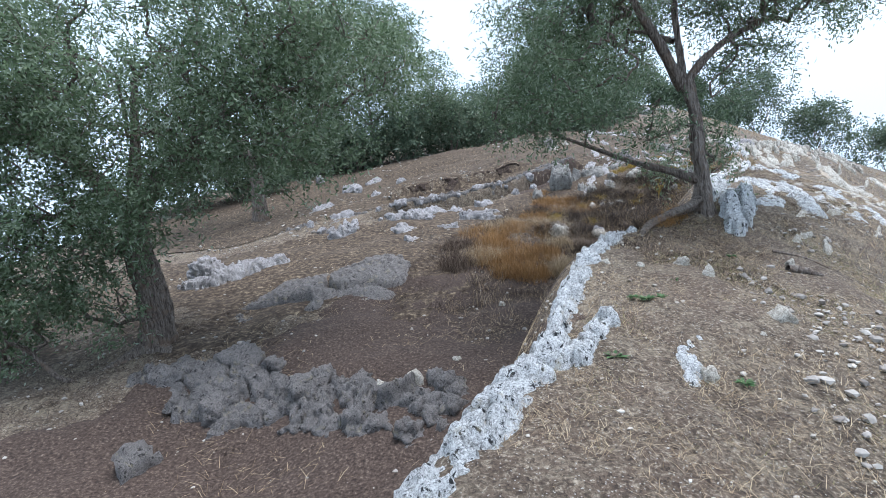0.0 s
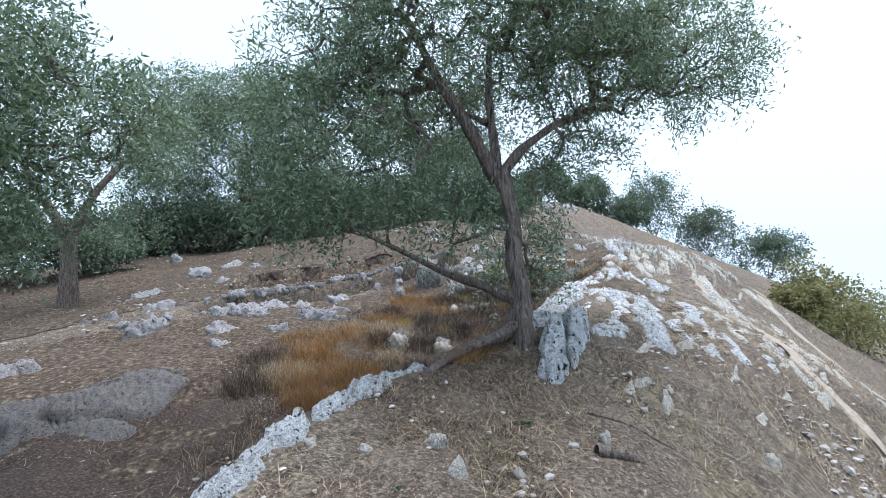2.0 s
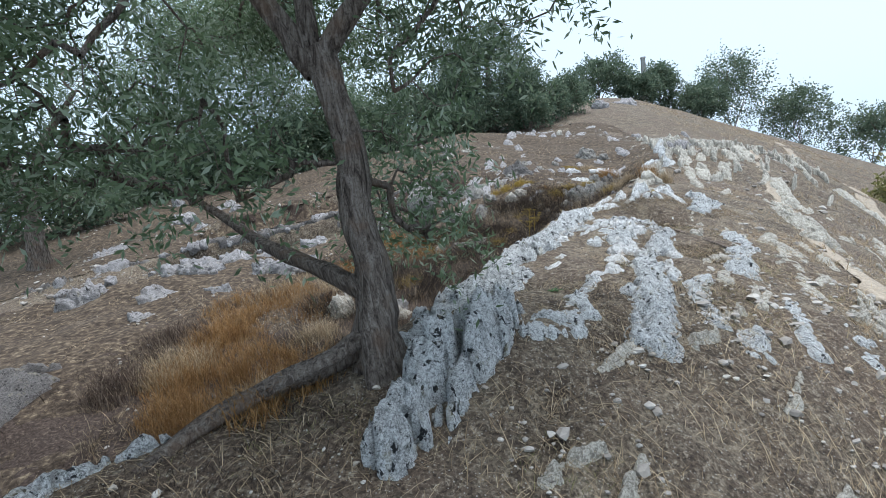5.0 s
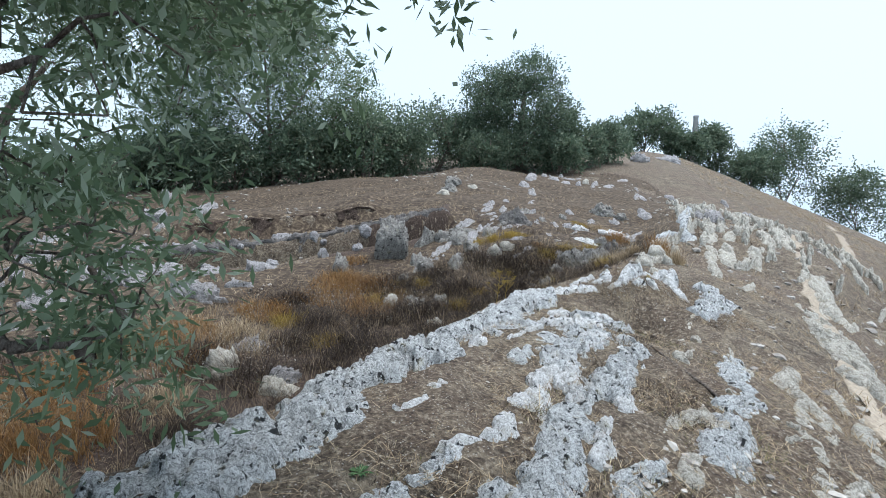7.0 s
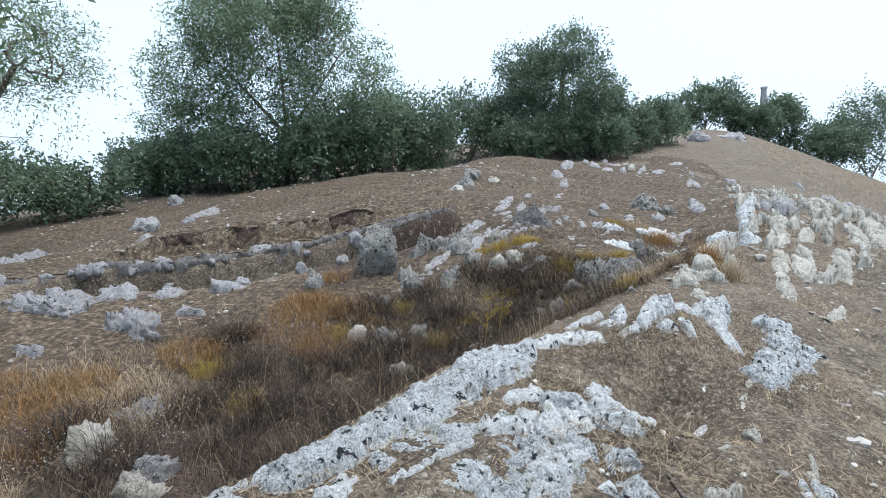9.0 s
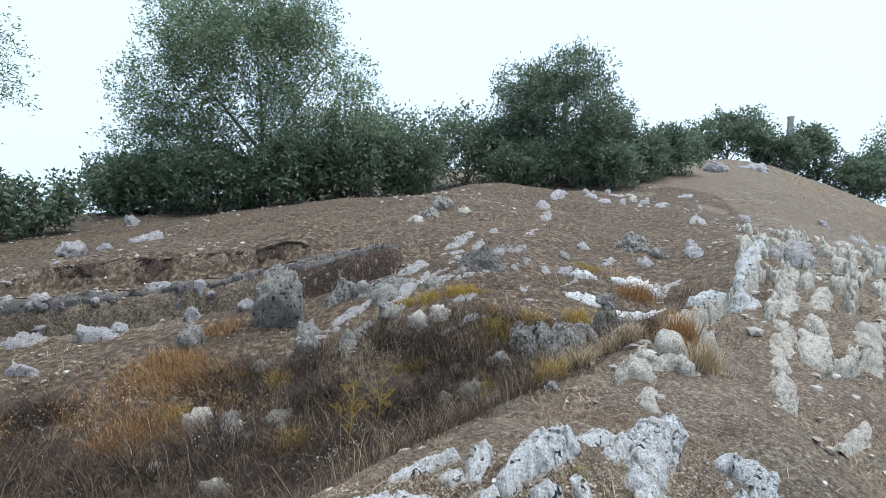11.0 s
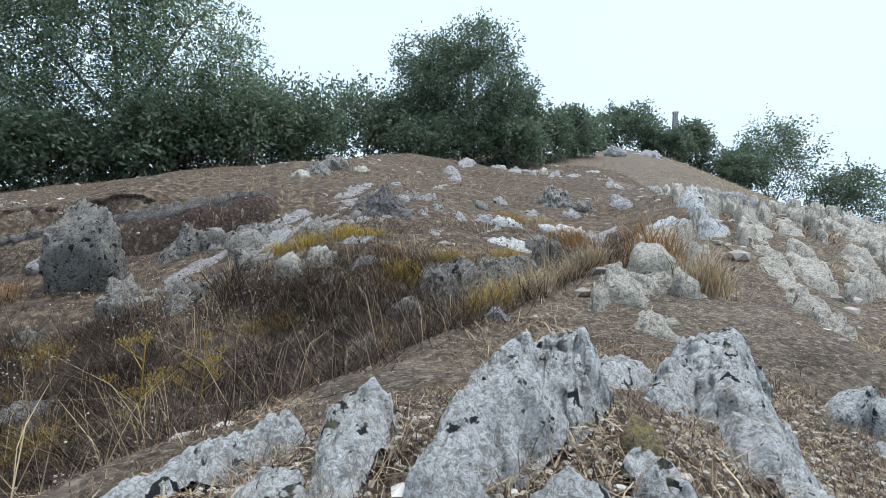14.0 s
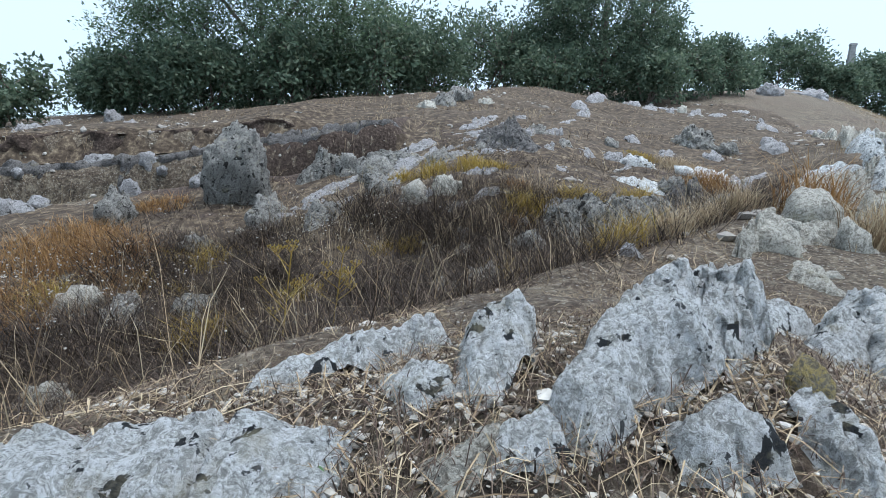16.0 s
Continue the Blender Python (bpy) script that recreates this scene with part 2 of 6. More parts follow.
CREST_X = smooth_table([-60, 0, 3, 4.3, 5.8, 7, 8, 9, 10, 12, 14, 16, 18, 20, 30, 52, 90], [-12, -1.2, 0.3, 1.1, 1.6, 2.4, 4.0, 4.7, 5.1, 6.1, 7.3, 8.7, 10.1, 10.9, 13.2, 19, 30], 0.45)
CREST_Z = smooth_table([-60, 0, 3, 5.8, 7, 9, 12, 14, 16, 18, 20, 25, 30, 36, 52, 62, 90, 200], [-5, 0.1, 0.55, 0.9, 1.05, 1.3, 1.35, 1.42, 1.5, 1.9, 2.15, 2.5, 2.9, 4.3, 7.0, 8.0, 7, -6], 0.6)
HOLLOW_Z = smooth_table([-60, 0, 3, 6, 9, 12, 15, 17, 19.5, 22, 25, 27, 32, 40, 60, 90, 200], [-6, -1.7, -1.2, -0.6, -0.15, 0.40, 0.72, 1.04, 1.65, 2.1, 2.65, 3.0, 3.6, 5.2, 7.6, 6.5, -8], 0.6)


def bump(x, y, cx, cy, r, h, turn=0.0, stretch=1.0):
    c, s = np.cos(turn), np.sin(turn)
    u, v = (x - cx) * c + (y - cy) * s, (y - cy) * c - (x - cx) * s
    return h * np.exp(-(u * u / (stretch * stretch) + v * v) / (r * r))


def step(e0, e1, v):
    q = np.clip((v - e0) / (e1 - e0), 0.0, 1.0)
    return q * q * (3 - 2 * q)


def trench_line(x):
    return np.interp(x, [-6, -2, 0.2, 1.8, 2.9, 4, 5], [14.8, 15.9, 16.9, 17.5, 17.9, 18.35, 19])


def land(x, y):
    """Height of the bare ground."""
    x, y = np.asarray(x, float), np.asarray(y, float)
    xc, zc, zl = (np.interp(y, *CREST_X), np.interp(y, *CREST_Z), np.interp(y, *HOLLOW_Z))
    d = x - xc
    lean = -0.045 * np.maximum(-d - 7.0, 0) - 0.22 * np.maximum(-d - 24.0, 0)
    wall = step(0.12, 1.45, -d)
    left = zc + (zl + lean - zc) * wall
    fall = 0.01 * d + 0.06 * d * d
    fall = np.where(d > 5, 0.05 + 1.5 + 0.6 * (d - 5), fall)
    far = step(20, 34, y)
    right = zc - np.where(d > 0, fall, 0) * (1 - 0.35 * far)
    z = np.where(d > 0, right, left)
    z = z + bump(x, y, 5.9, 28.6, 2.6, 0.55)
    z = z + bump(x, y, 6.3, 17.2, 1.6, 0.33) + bump(x, y, 5.5, 20.5, 3.0, 0.5) + bump(x, y, 4.5, 24.5, 3.0, 0.36) + bump(x, y, 7.7, 16.8, 1.0, 0.2)
    z = z + bump(x, y, 0.5, 25.2, 3.5, 0.4) + bump(x, y, -3.0, 17.0, 2.6, 0.35)
    z = z + bump(x, y, -2.6, 5.6, 1.5, -0.35)
    z = z + bump(x, y, 7.30, 12.08, 0.40, -0.36) + bump(x, y, 7.5, 13.05, 0.62, 0.24)
    t = y - trench_line(x)
    on = step(-2.6, -1.0, x) * (1 - step(4.75, 5.05, x))
    z = z - 0.66 * on * np.exp(-(t / 0.27) ** 4) + 0.02 * on * np.exp(-((t + 0.45) / 0.25) ** 2)
    z = z + 0.22 * on * step(0.14, 0.30, t) * (1 - step(0.6, 1.6, t))
    z = z + 0.40 * on * (1 - step(2.5, 3.6, x)) * step(1.78, 1.98, t) * (1 - step(2.6, 6, t))
    z = z + 0.05 * np.sin(1.3 * x + 0.6 * y) * np.sin(0.9 * y - 0.5 * x) + 0.02 * np.sin(3.7 * x - 1.1 * y) * np.sin(2.9 * y + 0.8 * x)
    return z


def spread(lo, hi, near_lo, near_hi, fine):
    mid = list(np.arange(near_lo, near_hi, fine))
    up, down, s = [], [], fine
    v = near_hi
    while v < hi:
        up.append(v)
        s *= 1.16
        v += s
    s, v = fine, near_lo - fine
    while v > lo:
        down.append(v)
        s *= 1.16
        v -= s
    return np.array(down[::-1] + mid + up)


def uneven(P):
    """The ground's height with its small unevenness near the walk."""
    near = np.exp(-(np.maximum(np.hypot(P[:, 0] - 4, P[:, 1] - 11) - 11, 0) / 6) ** 2)
    Q = np.stack([P[:, 0], P[:, 1], np.zeros(len(P))], 1)
    return land(P[:, 0], P[:, 1]) + near * (0.035 * lattice(Q, 1.7, 3) + 0.022 * lattice(Q, 4.6, 5) + 0.014 * lattice(Q, 11.0, 8))


def make_litter():
    gx, gy = np.arange(-8.0, 8.5, 0.085), np.arange(2.0, 22.5, 0.085)
    X, Y = np.meshgrid(gx, gy)
    P = np.stack([X.ravel(), Y.ravel(), np.zeros(X.size)], 1)
    d = P[:, 0] - np.interp(P[:, 1], *CREST_X)
    here = np.minimum(np.minimum(-d - 0.35, d + 7.0) * 1.2, np.minimum(P[:, 1] - 2.4, 20.5 - P[:, 1]) * 0.6) + 0.5 * lattice(P, 0.8, 41) + 0.35 * lattice(P, 2.3, 42) + 0.2 * lattice(P, 7.0, 43)
    P[:, 2] = uneven(P) + np.clip(here * 0.05, -0.06, 0.014)
    nx, ny = len(gx), len(gy)
    i = (np.arange(ny - 1)[:, None] * nx + np.arange(nx - 1)[None, :]).ravel()
    keep = here[i] > -0.9
    i = i[keep]
    F = np.stack([i, i + 1, i + nx + 1, i + nx], 1)
    used, F = np.unique(F, return_inverse=True)
    tagged(new("litter_bed", mesh_from("litter_bed", P[used], F.reshape(-1, 4), LITTER, True)), "dark brown bed of dead leaves in the hollow", "ground", kind="structure")


def make_ground():
    gx, gy = spread(-260, 260, -6.0, 12.0, 0.09), spread(-140, 420, 1.5, 21.0, 0.09)
    X, Y = np.meshgrid(gx, gy)
    P = np.stack([X.ravel(), Y.ravel(), np.zeros(X.size)], 1)
    P[:, 2] = uneven(P)
    nx, ny = len(gx), len(gy)
    i = (np.arange(ny - 1)[:, None] * nx + np.arange(nx - 1)[None, :]).ravel()
    F = np.stack([i, i + 1, i + nx + 1, i + nx], 1)
    tagged(new("ground", mesh_from("ground", P, F, SOIL, True)), "dry brown hillside soil with straw and grit", "ground", kind="structure")


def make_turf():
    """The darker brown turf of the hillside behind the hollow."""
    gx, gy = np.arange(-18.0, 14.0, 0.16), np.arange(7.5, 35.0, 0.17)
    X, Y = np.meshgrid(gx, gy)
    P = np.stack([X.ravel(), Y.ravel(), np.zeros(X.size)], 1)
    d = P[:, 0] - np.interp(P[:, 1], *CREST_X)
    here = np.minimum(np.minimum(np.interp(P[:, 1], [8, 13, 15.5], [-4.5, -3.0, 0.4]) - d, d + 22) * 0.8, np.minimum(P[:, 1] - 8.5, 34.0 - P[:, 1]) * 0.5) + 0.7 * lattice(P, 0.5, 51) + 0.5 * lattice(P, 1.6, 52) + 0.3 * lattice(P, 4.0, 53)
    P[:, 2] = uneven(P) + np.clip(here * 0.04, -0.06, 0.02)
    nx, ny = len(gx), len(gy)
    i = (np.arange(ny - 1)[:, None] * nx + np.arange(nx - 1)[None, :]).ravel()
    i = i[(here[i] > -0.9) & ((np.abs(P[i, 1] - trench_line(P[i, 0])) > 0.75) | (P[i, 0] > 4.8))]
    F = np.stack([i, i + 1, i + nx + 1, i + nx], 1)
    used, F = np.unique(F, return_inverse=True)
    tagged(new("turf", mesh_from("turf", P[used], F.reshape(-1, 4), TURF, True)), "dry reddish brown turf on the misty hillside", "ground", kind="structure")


make_ground()
make_litter()
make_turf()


def earth_bank(name, off, x0, x1, low, high, mat, label, seed):
    """A steep bare bank along the trench, off metres behind its middle."""
    n, m = int((x1 - x0) / 0.045), 12
    x = np.linspace(x0, x1, n)
    Q = np.stack([x, x * 0, x * 0], 1)
    y = trench_line(x) + off + 0.07 * lattice(Q, 1.7, seed) + 0.05 * lattice(Q, 5.0, seed + 1)
    ends = step(0, 0.5, x - x0) * step(0, 0.5, x1 - x)
    u = np.linspace(0, 1, m)
    X = np.repeat(x, m)
    Y = (y[:, None] + 0.16 * (u[None, :] - 0.5) + 0.05 * np.sin(3.1 * u)[None, :]).ravel()
    foot, head = land(x, y - 0.22), land(x, y + 0.22)
    Z = (foot[:, None] + low + (head - foot + (high - low) * ends)[:, None] * u[None, :] ** 0.8).ravel()
    P = np.stack([X, Y, Z], 1)
    P[:, 1] += 0.05 * lattice(P, 7.0, seed + 2) + 0.06 * facets(P, 5.0, seed + 3) + 0.03 * lattice(P, 17.0, seed + 4)
    P[:, 2] += 0.03 * lattice(P, 6.0, seed + 5)
    back = P.reshape(n, m, 3)[:, -1].copy()
    back[:, 1] += 0.22
    back[:, 2] -= 0.10
    P = np.concatenate([P.reshape(n, m, 3), back[:, None]], 1).reshape(-1, 3)
    k = m + 1
    i = (np.arange(n - 1)[:, None] * k + np.arange(k - 1)[None, :]).ravel()
    tagged(new(name, mesh_from(name, P, np.stack([i, i + 1, i + k + 1, i + k], 1), mat, True)), label, "bank", kind="structure")


# stony trench wall; its dark stone colour also paints in the trench's shadow
earth_bank("trench_bank", 0.30, -1.6, 4.95, -0.05, 0.05, DARK_STONE, "rough stone wall of the trench, darkened for its shadow", 3)
# scarp face: the dark litter colour stands in for shade on bare earth
earth_bank("earth_bank", 1.86, -1.2, 3.1, -0.06, -0.02, LITTER, "low bare earth bank across the hillside, coloured dark for shade", 7)


# ---- rocks ----
def rock_shape(seed, level, cuts=9, rough=0.10, blunt=1.0):
    rng = np.random.default_rng(seed)
    v, f = BALLS[level]
    v = np.sign(v) * np.abs(v) ** blunt
    for _ in range(cuts):
        nrm = unit(rng.normal(size=3) * (1, 1, 0.9))
        d = rng.uniform(0.60, 0.92)
        over = np.maximum(v @ nrm - d, 0)
        v -= over[:, None] * nrm * 0.92
    u = unit(v)
    r = rough * (1.2 * lattice(u, 1.7, seed) + 0.8 * lattice(u, 4.0, seed + 1) - 0.9 * np.abs(lattice(u, 6.0, seed + 5)) + 0.5 * lattice(u, 10.0, seed + 2) + 0.36 * lattice(u, 21.0, seed + 3) - 0.3 * np.abs(lattice(u, 33.0, seed + 4)))
    if level > 2:
        r += rough * (0.85 * facets(u, 2.3, seed) + 0.42 * facets(u, 5.5, seed + 9) + 0.2 * facets(u, 13.0, seed + 4))
    return v * (1 + r)[:, None], f


def rock(name, x, y, w, h, mat, label, d=None, turn=None, seed=0, sink=1.15, cuts=11, rough=0.17, group="", z=None, tilt=0.0, blunt=1.0, taper=0.0):
    """A stone w wide, d deep, standing h over the ground at x, y."""
    rng = np.random.default_rng(seed + 991)
    d = d or w * rng.uniform(0.7, 1.0)
    turn = rng.uniform(0, 180) if turn is None else turn
    sink = max(sink, 0.7 * w / h) if h < 0.42 * w else sink
    level = 5 if w * h > 0.3 else 4 if w > 0.34 else 3 if w > 0.1 else 2
    v, f = rock_shape(seed, level, cuts, rough, blunt)
    v[:, :2] *= (1 - taper * (v[:, 2:3] + 1) / 2)
    top, bot = v[:, 2].max(), v[:, 2].min()
    v = v * (w / (v[:, 0].max() - v[:, 0].min()), d / (v[:, 1].max() - v[:, 1].min()), h * (1 + sink) / (top - bot))
    v[:, 2] += h - v[:, 2].max()
    ob = new(name, mesh_from(name, v, f, mat, True))
    ob.matrix_world = pose(x, y, float(land(x, y)) if z is None else z, tilt, 0, turn)
    return tagged(ob, label, "rock", group)


def rib(name, pts, height, mat, label, seed, group=""):
    """A long low outcrop along pts of (x, y, width), broken into blocks."""
    q = np.array(pts, float)
    s = np.concatenate([[0], np.cumsum(np.linalg.norm(np.diff(q[:, :2], axis=0), axis=1))])
    size = max(0.42, 3.4 * q[:, 2].mean())
    count = max(1, int(round(s[-1] / size)))
    slab = name == "rock_slab" and height > 0.25
    if count == 1:
        me, o = bed(name, pts, height, mat, seed, 0.5, 1.5 if slab else 2.9, 0.35 if slab else 1.0)
        ob = new(name, me)
        ob.location = o
        return tagged(ob, label, "rock outcrop", group)
    rng = np.random.default_rng(seed + 5)
    root = tagged(new(name), label, "rock outcrop", group)
    root.location = (*q[0, :2], float(land(q[0, 0], q[0, 1])))
    cuts = np.linspace(0, s[-1], count + 1)
    cuts[1:-1] += rng.uniform(-0.2, 0.2, count - 1) * s[-1] / count
    for k in range(count):
        t = np.linspace(cuts[k], cuts[k + 1], 4)
        piece = np.stack([np.interp(t, s, q[:, j]) for j in range(3)], 1)
        piece[:, 2] *= rng.uniform(0.85, 1.15)
        me, o = bed("rock_block", piece, height * rng.uniform(0.8, 1.15), mat, seed + 37 * k, 0.3, 1.5 if slab else 2.9, 0.35 if slab else 1.0)
        ob = part("rock_block", me, root)
        ob.location = np.array(o) - np.array(root.location)
    return root


def bed(name, pts, height, mat, seed, tail=0.5, steep=2.9, crag=1.0):
    """One rough block of rock, lifted out of the ground along pts."""
    p = np.array([q[:2] for q in pts], float)
    wd = np.array([q[2] for q in pts], float)
    s = np.concatenate([[0], np.cumsum(np.linalg.norm(np.diff(p, axis=0), axis=1))])
    fine = 0.008 if p[:, 1].min() > 12.3 and p[:, 1].max() < 14.2 else 0.016 if p[:, 1].max() < 15 else 0.03 if p[:, 1].max() < 22 else 0.05
    n = int(max(16, s[-1] / fine))
    over = tail * wd[0]
    t = np.linspace(-over, s[-1] + over, n)
    cx, cy, cw = np.interp(t, s, p[:, 0]), np.interp(t, s, p[:, 1]), np.interp(t, s, wd)
    d0, d1 = unit(p[1] - p[0]), unit(p[-1] - p[-2])
    cx += np.minimum(t, 0) * d0[0] + np.maximum(t - s[-1], 0) * d1[0]
    cy += np.minimum(t, 0) * d0[1] + np.maximum(t - s[-1], 0) * d1[1]
    out = np.maximum(np.maximum(-t, t - s[-1]), 0) / over
    tx, ty = np.gradient(cx), np.gradient(cy)
    ln = np.hypot(tx, ty)
    nx, ny = -ty / ln, tx / ln
    m = int(np.clip(1.7 * cw.max() / fine, 12, 60))
    a = np.linspace(-1, 1, m)
    off = (a[None, :] * (cw * 0.85)[:, None]).ravel()
    P = np.stack([np.repeat(cx, m) + np.repeat(nx, m) * off, np.repeat(cy, m) + np.repeat(ny, m) * off, np.zeros(n * m)], 1)
    w0 = float(wd.mean())
    bulk = 0.62 - 1.35 * (np.abs(a) ** 2.0)[None, :] - 0.9 * (out ** 2)[:, None]
    bulk = bulk.ravel() + 0.42 * lattice(P, 1.1 / w0 ** 0.6, seed) + (0.34 if crag > 0.5 else 0.2) * lattice(P, 2.6 / w0 ** 0.6, seed + 4) + 0.16 * min(1.0, crag) ** 2 * lattice(P, 17.0, seed + 6)
    crack = np.abs(lattice(P, 1.5 / w0 ** 0.6, seed + 7))
    bulk -= 0.85 * np.exp(-(crack / 0.06) ** 2) + 0.45 * crag * np.exp(-(np.abs(lattice(P, 3.6 / w0 ** 0.5, seed + 17)) / 0.07) ** 2)
    k = min(1.0, w0 / 0.22)
    hh = height * (np.tanh(steep * bulk) * 0.72 + 0.50 * np.maximum(bulk, 0))
    hh += np.where(bulk > 0, k * (0.024 * lattice(P, 21.0, seed + 5) - 0.050 * np.abs(lattice(P, 11.0, seed + 8)) + 0.013 * lattice(P, 46.0, seed + 9) - 0.014 * np.abs(lattice(P, 70.0, seed + 12))), 0)
    if fine < 0.04:
        coarse = 1.6 / w0 ** 0.7
        hh += np.clip(bulk * 4 + 0.6, 0, 1) * height * crag * (0.26 * facets(P, coarse, seed + 2) + 0.15 * facets(P, coarse * 2.7, seed + 3) + 0.08 * facets(P, coarse * 7, seed + 6))
    P[:, 2] = land(P[:, 0], P[:, 1]) + np.maximum(hh, -0.07)
    if fine < 0.04:
        loose = np.clip(bulk * 4 + 0.6, 0, 1) * min(1.0, height / 0.1) * crag
        for k in (0, 1):
            P[:, k] += loose * (0.018 * lattice(P, 11.0, seed + 20 + k) + 0.010 * lattice(P, 27.0, seed + 22 + k) + 0.014 * facets(P, 9.0, seed + 26 + k))
    i = (np.arange(n - 1)[:, None] * m + np.arange(m - 1)[None, :]).ravel()
    F = np.stack([i, i + 1, i + m + 1, i + m], 1)
    o = P.mean(0)
    return mesh_from(name, P - o, F, mat, True), o


def crag(pts, mat, seed, label=None, name="limestone_crag", lean=0.0):
    """A jagged rock along pts of (x, y, half width, height), with flat broken sides and a sharp crest."""
    q = np.array(pts, float)
    s = np.concatenate([[0], np.cumsum(np.linalg.norm(np.diff(q[:, :2], axis=0), axis=1))])
    over = 0.8 * q[0, 2]
    n = int(max(24, (s[-1] + 2 * over) / 0.0065))
    t = np.linspace(-over, s[-1] + over, n)
    c = np.stack([np.interp(t, s, q[:, k]) for k in range(4)], 1)
    d0, d1 = unit(q[1, :2] - q[0, :2]), unit(q[-1, :2] - q[-2, :2])
    c[:, :2] += np.minimum(t, 0)[:, None] * d0 + np.maximum(t - s[-1], 0)[:, None] * d1
    c[:, 3] *= 1 - np.clip(np.maximum(-t, t - s[-1]) / over, 0, 1) ** 1.6
    tx, ty = np.gradient(c[:, 0]), np.gradient(c[:, 1])
    ln = np.hypot(tx, ty)
    m = int(np.clip(2.6 * q[:, 2].max() / 0.0065, 24, 72))
    a = np.linspace(-1.25, 1.25, m)
    off = a[None, :] * c[:, 2:3]
    P = np.stack([c[:, 0:1] - ty[:, None] / ln[:, None] * off, c[:, 1:2] + tx[:, None] / ln[:, None] * off, np.zeros((n, m))], 2).reshape(-1, 3)
    side = np.abs(a - lean) / (1 + np.sign(a - lean) * -lean)
    w0 = float(q[:, 2].mean())
    edge = side[None, :].repeat(n, 0).ravel() + 0.32 * lattice(P, 0.55 / w0, seed) + 0.16 * lattice(P, 1.8 / w0, seed + 1)
    top = np.clip(1.12 - edge, -0.6, 1.0)
    top = np.where(top > 0, np.minimum(1.0, 1.25 * top ** 0.55), top)
    h = c[:, 3].repeat(m)
    hh = h * (top + np.clip(top, 0, 1) * (0.24 * lattice(P, 0.9 / w0, seed + 12) + 0.15 * facets(P, 0.6 / w0, seed + 2) + 0.12 * facets(P, 1.7 / w0, seed + 3) + 0.06 * facets(P, 4.5 / w0, seed + 4)))
    on = np.clip(top * 4, 0, 1)
    hh += on * (0.010 * lattice(P, 24.0, seed + 5) - 0.016 * np.abs(lattice(P, 15.0, seed + 6)) + 0.0035 * lattice(P, 60.0, seed + 7) - 0.003 * np.abs(lattice(P, 110.0, seed + 8)))
    hh -= 0.4 * h * np.exp(-(np.abs(lattice(P, 0.8 / w0, seed + 9)) / 0.05) ** 2) * on + 0.2 * h * np.exp(-(np.abs(lattice(P, 2.1 / w0, seed + 10)) / 0.06) ** 2) * on
    P[:, 2] = land(P[:, 0], P[:, 1]) + np.maximum(hh, -0.05)
    loose = on * np.clip(h / 0.12, 0.3, 1.5)
    for k in (0, 1):
        P[:, k] += loose * (0.008 * lattice(P, 13.0, seed + 20 + k) + 0.007 * lattice(P, 29.0, seed + 22 + k) + 0.005 * lattice(P, 62.0, seed + 24 + k) + 0.007 * facets(P, 21.0, seed + 26 + k))
    i = (np.arange(n - 1)[:, None] * m + np.arange(m - 1)[None, :]).ravel()
    o = np.array((*q[0, :2], float(land(q[0, 0], q[0, 1]))))
    ob = new(name, mesh_from(name, P - o, np.stack([i, i + 1, i + m + 1, i + m], 1), mat, True))
    ob.location = o
    return tagged(ob, label or "jagged white limestone crag blotched with black lichen", "rock", "jagged rocks on the crest")


RIB_LABEL = "long low outcrop of white limestone blotched with dark lichen"
rib("limestone_outcrop", [(-0.5, 2.3, 0.5), (-0.2, 2.65, 0.5), (0.03, 2.95, 0.46), (0.38, 3.29, 0.36), (0.62, 3.5, 0.26), (0.8, 4.0, 0.17), (1.0, 4.67, 0.22), (1.32, 5.29, 0.22), (1.7, 6.04, 0.2), (2.2, 6.9, 0.18), (2.6, 7.25, 0.12)], 0.10, RIDGE_STONE, RIB_LABEL, 1, "white outcrops along the ridge")
rib("limestone_outcrop", [(0.77, 3.5, 0.19), (1.0, 3.86, 0.25), (1.26, 4.24, 0.16)], 0.10, RIDGE_STONE, RIB_LABEL, 2, "white outcrops along the ridge")
rib("limestone_outcrop", [(1.61, 3.48, 0.13), (1.66, 3.7, 0.13), (1.84, 3.89, 0.08)], 0.04, RIDGE_STONE, RIB_LABEL, 3, "white outcrops along the ridge")
rib("limestone_outcrop", [(1.55, 3.34, 0.11), (1.65, 3.67, 0.12)], 0.04, RIDGE_STONE, RIB_LABEL, 4, "white outcrops along the ridge")
rib("limestone_outcrop", [(3.78, 6.9, 0.2), (3.95, 7.3, 0.24), (4.15, 7.7, 0.22)], 0.28, RIDGE_STONE, RIB_LABEL, 5, "white outcrops along the ridge")
rib("limestone_outcrop", [(4.0, 7.05, 0.24), (4.3, 7.6, 0.34), (4.55, 8.1, 0.3)], 0.28, RIDGE_STONE, RIB_LABEL, 6, "white outcrops along the ridge")
rib("limestone_outcrop", [(4.92, 7.83, 0.15), (5.15, 8.4, 0.2)], 0.05, RIDGE_STONE, RIB_LABEL, 7, "white outcrops along the ridge")
rib("limestone_outcrop", [(5.5, 7.85, 0.24), (5.85, 8.7, 0.22)], 0.07, RIDGE_STONE, RIB_LABEL, 8, "white outcrops along the ridge")
rib("limestone_outcrop", [(3.75, 7.75, 0.22), (4.0, 8.1, 0.34), (4.3, 8.55, 0.36), (4.6, 8.95, 0.34), (4.75, 9.2, 0.2)], 0.09, RIDGE_STONE, RIB_LABEL, 9, "white outcrops along the ridge")
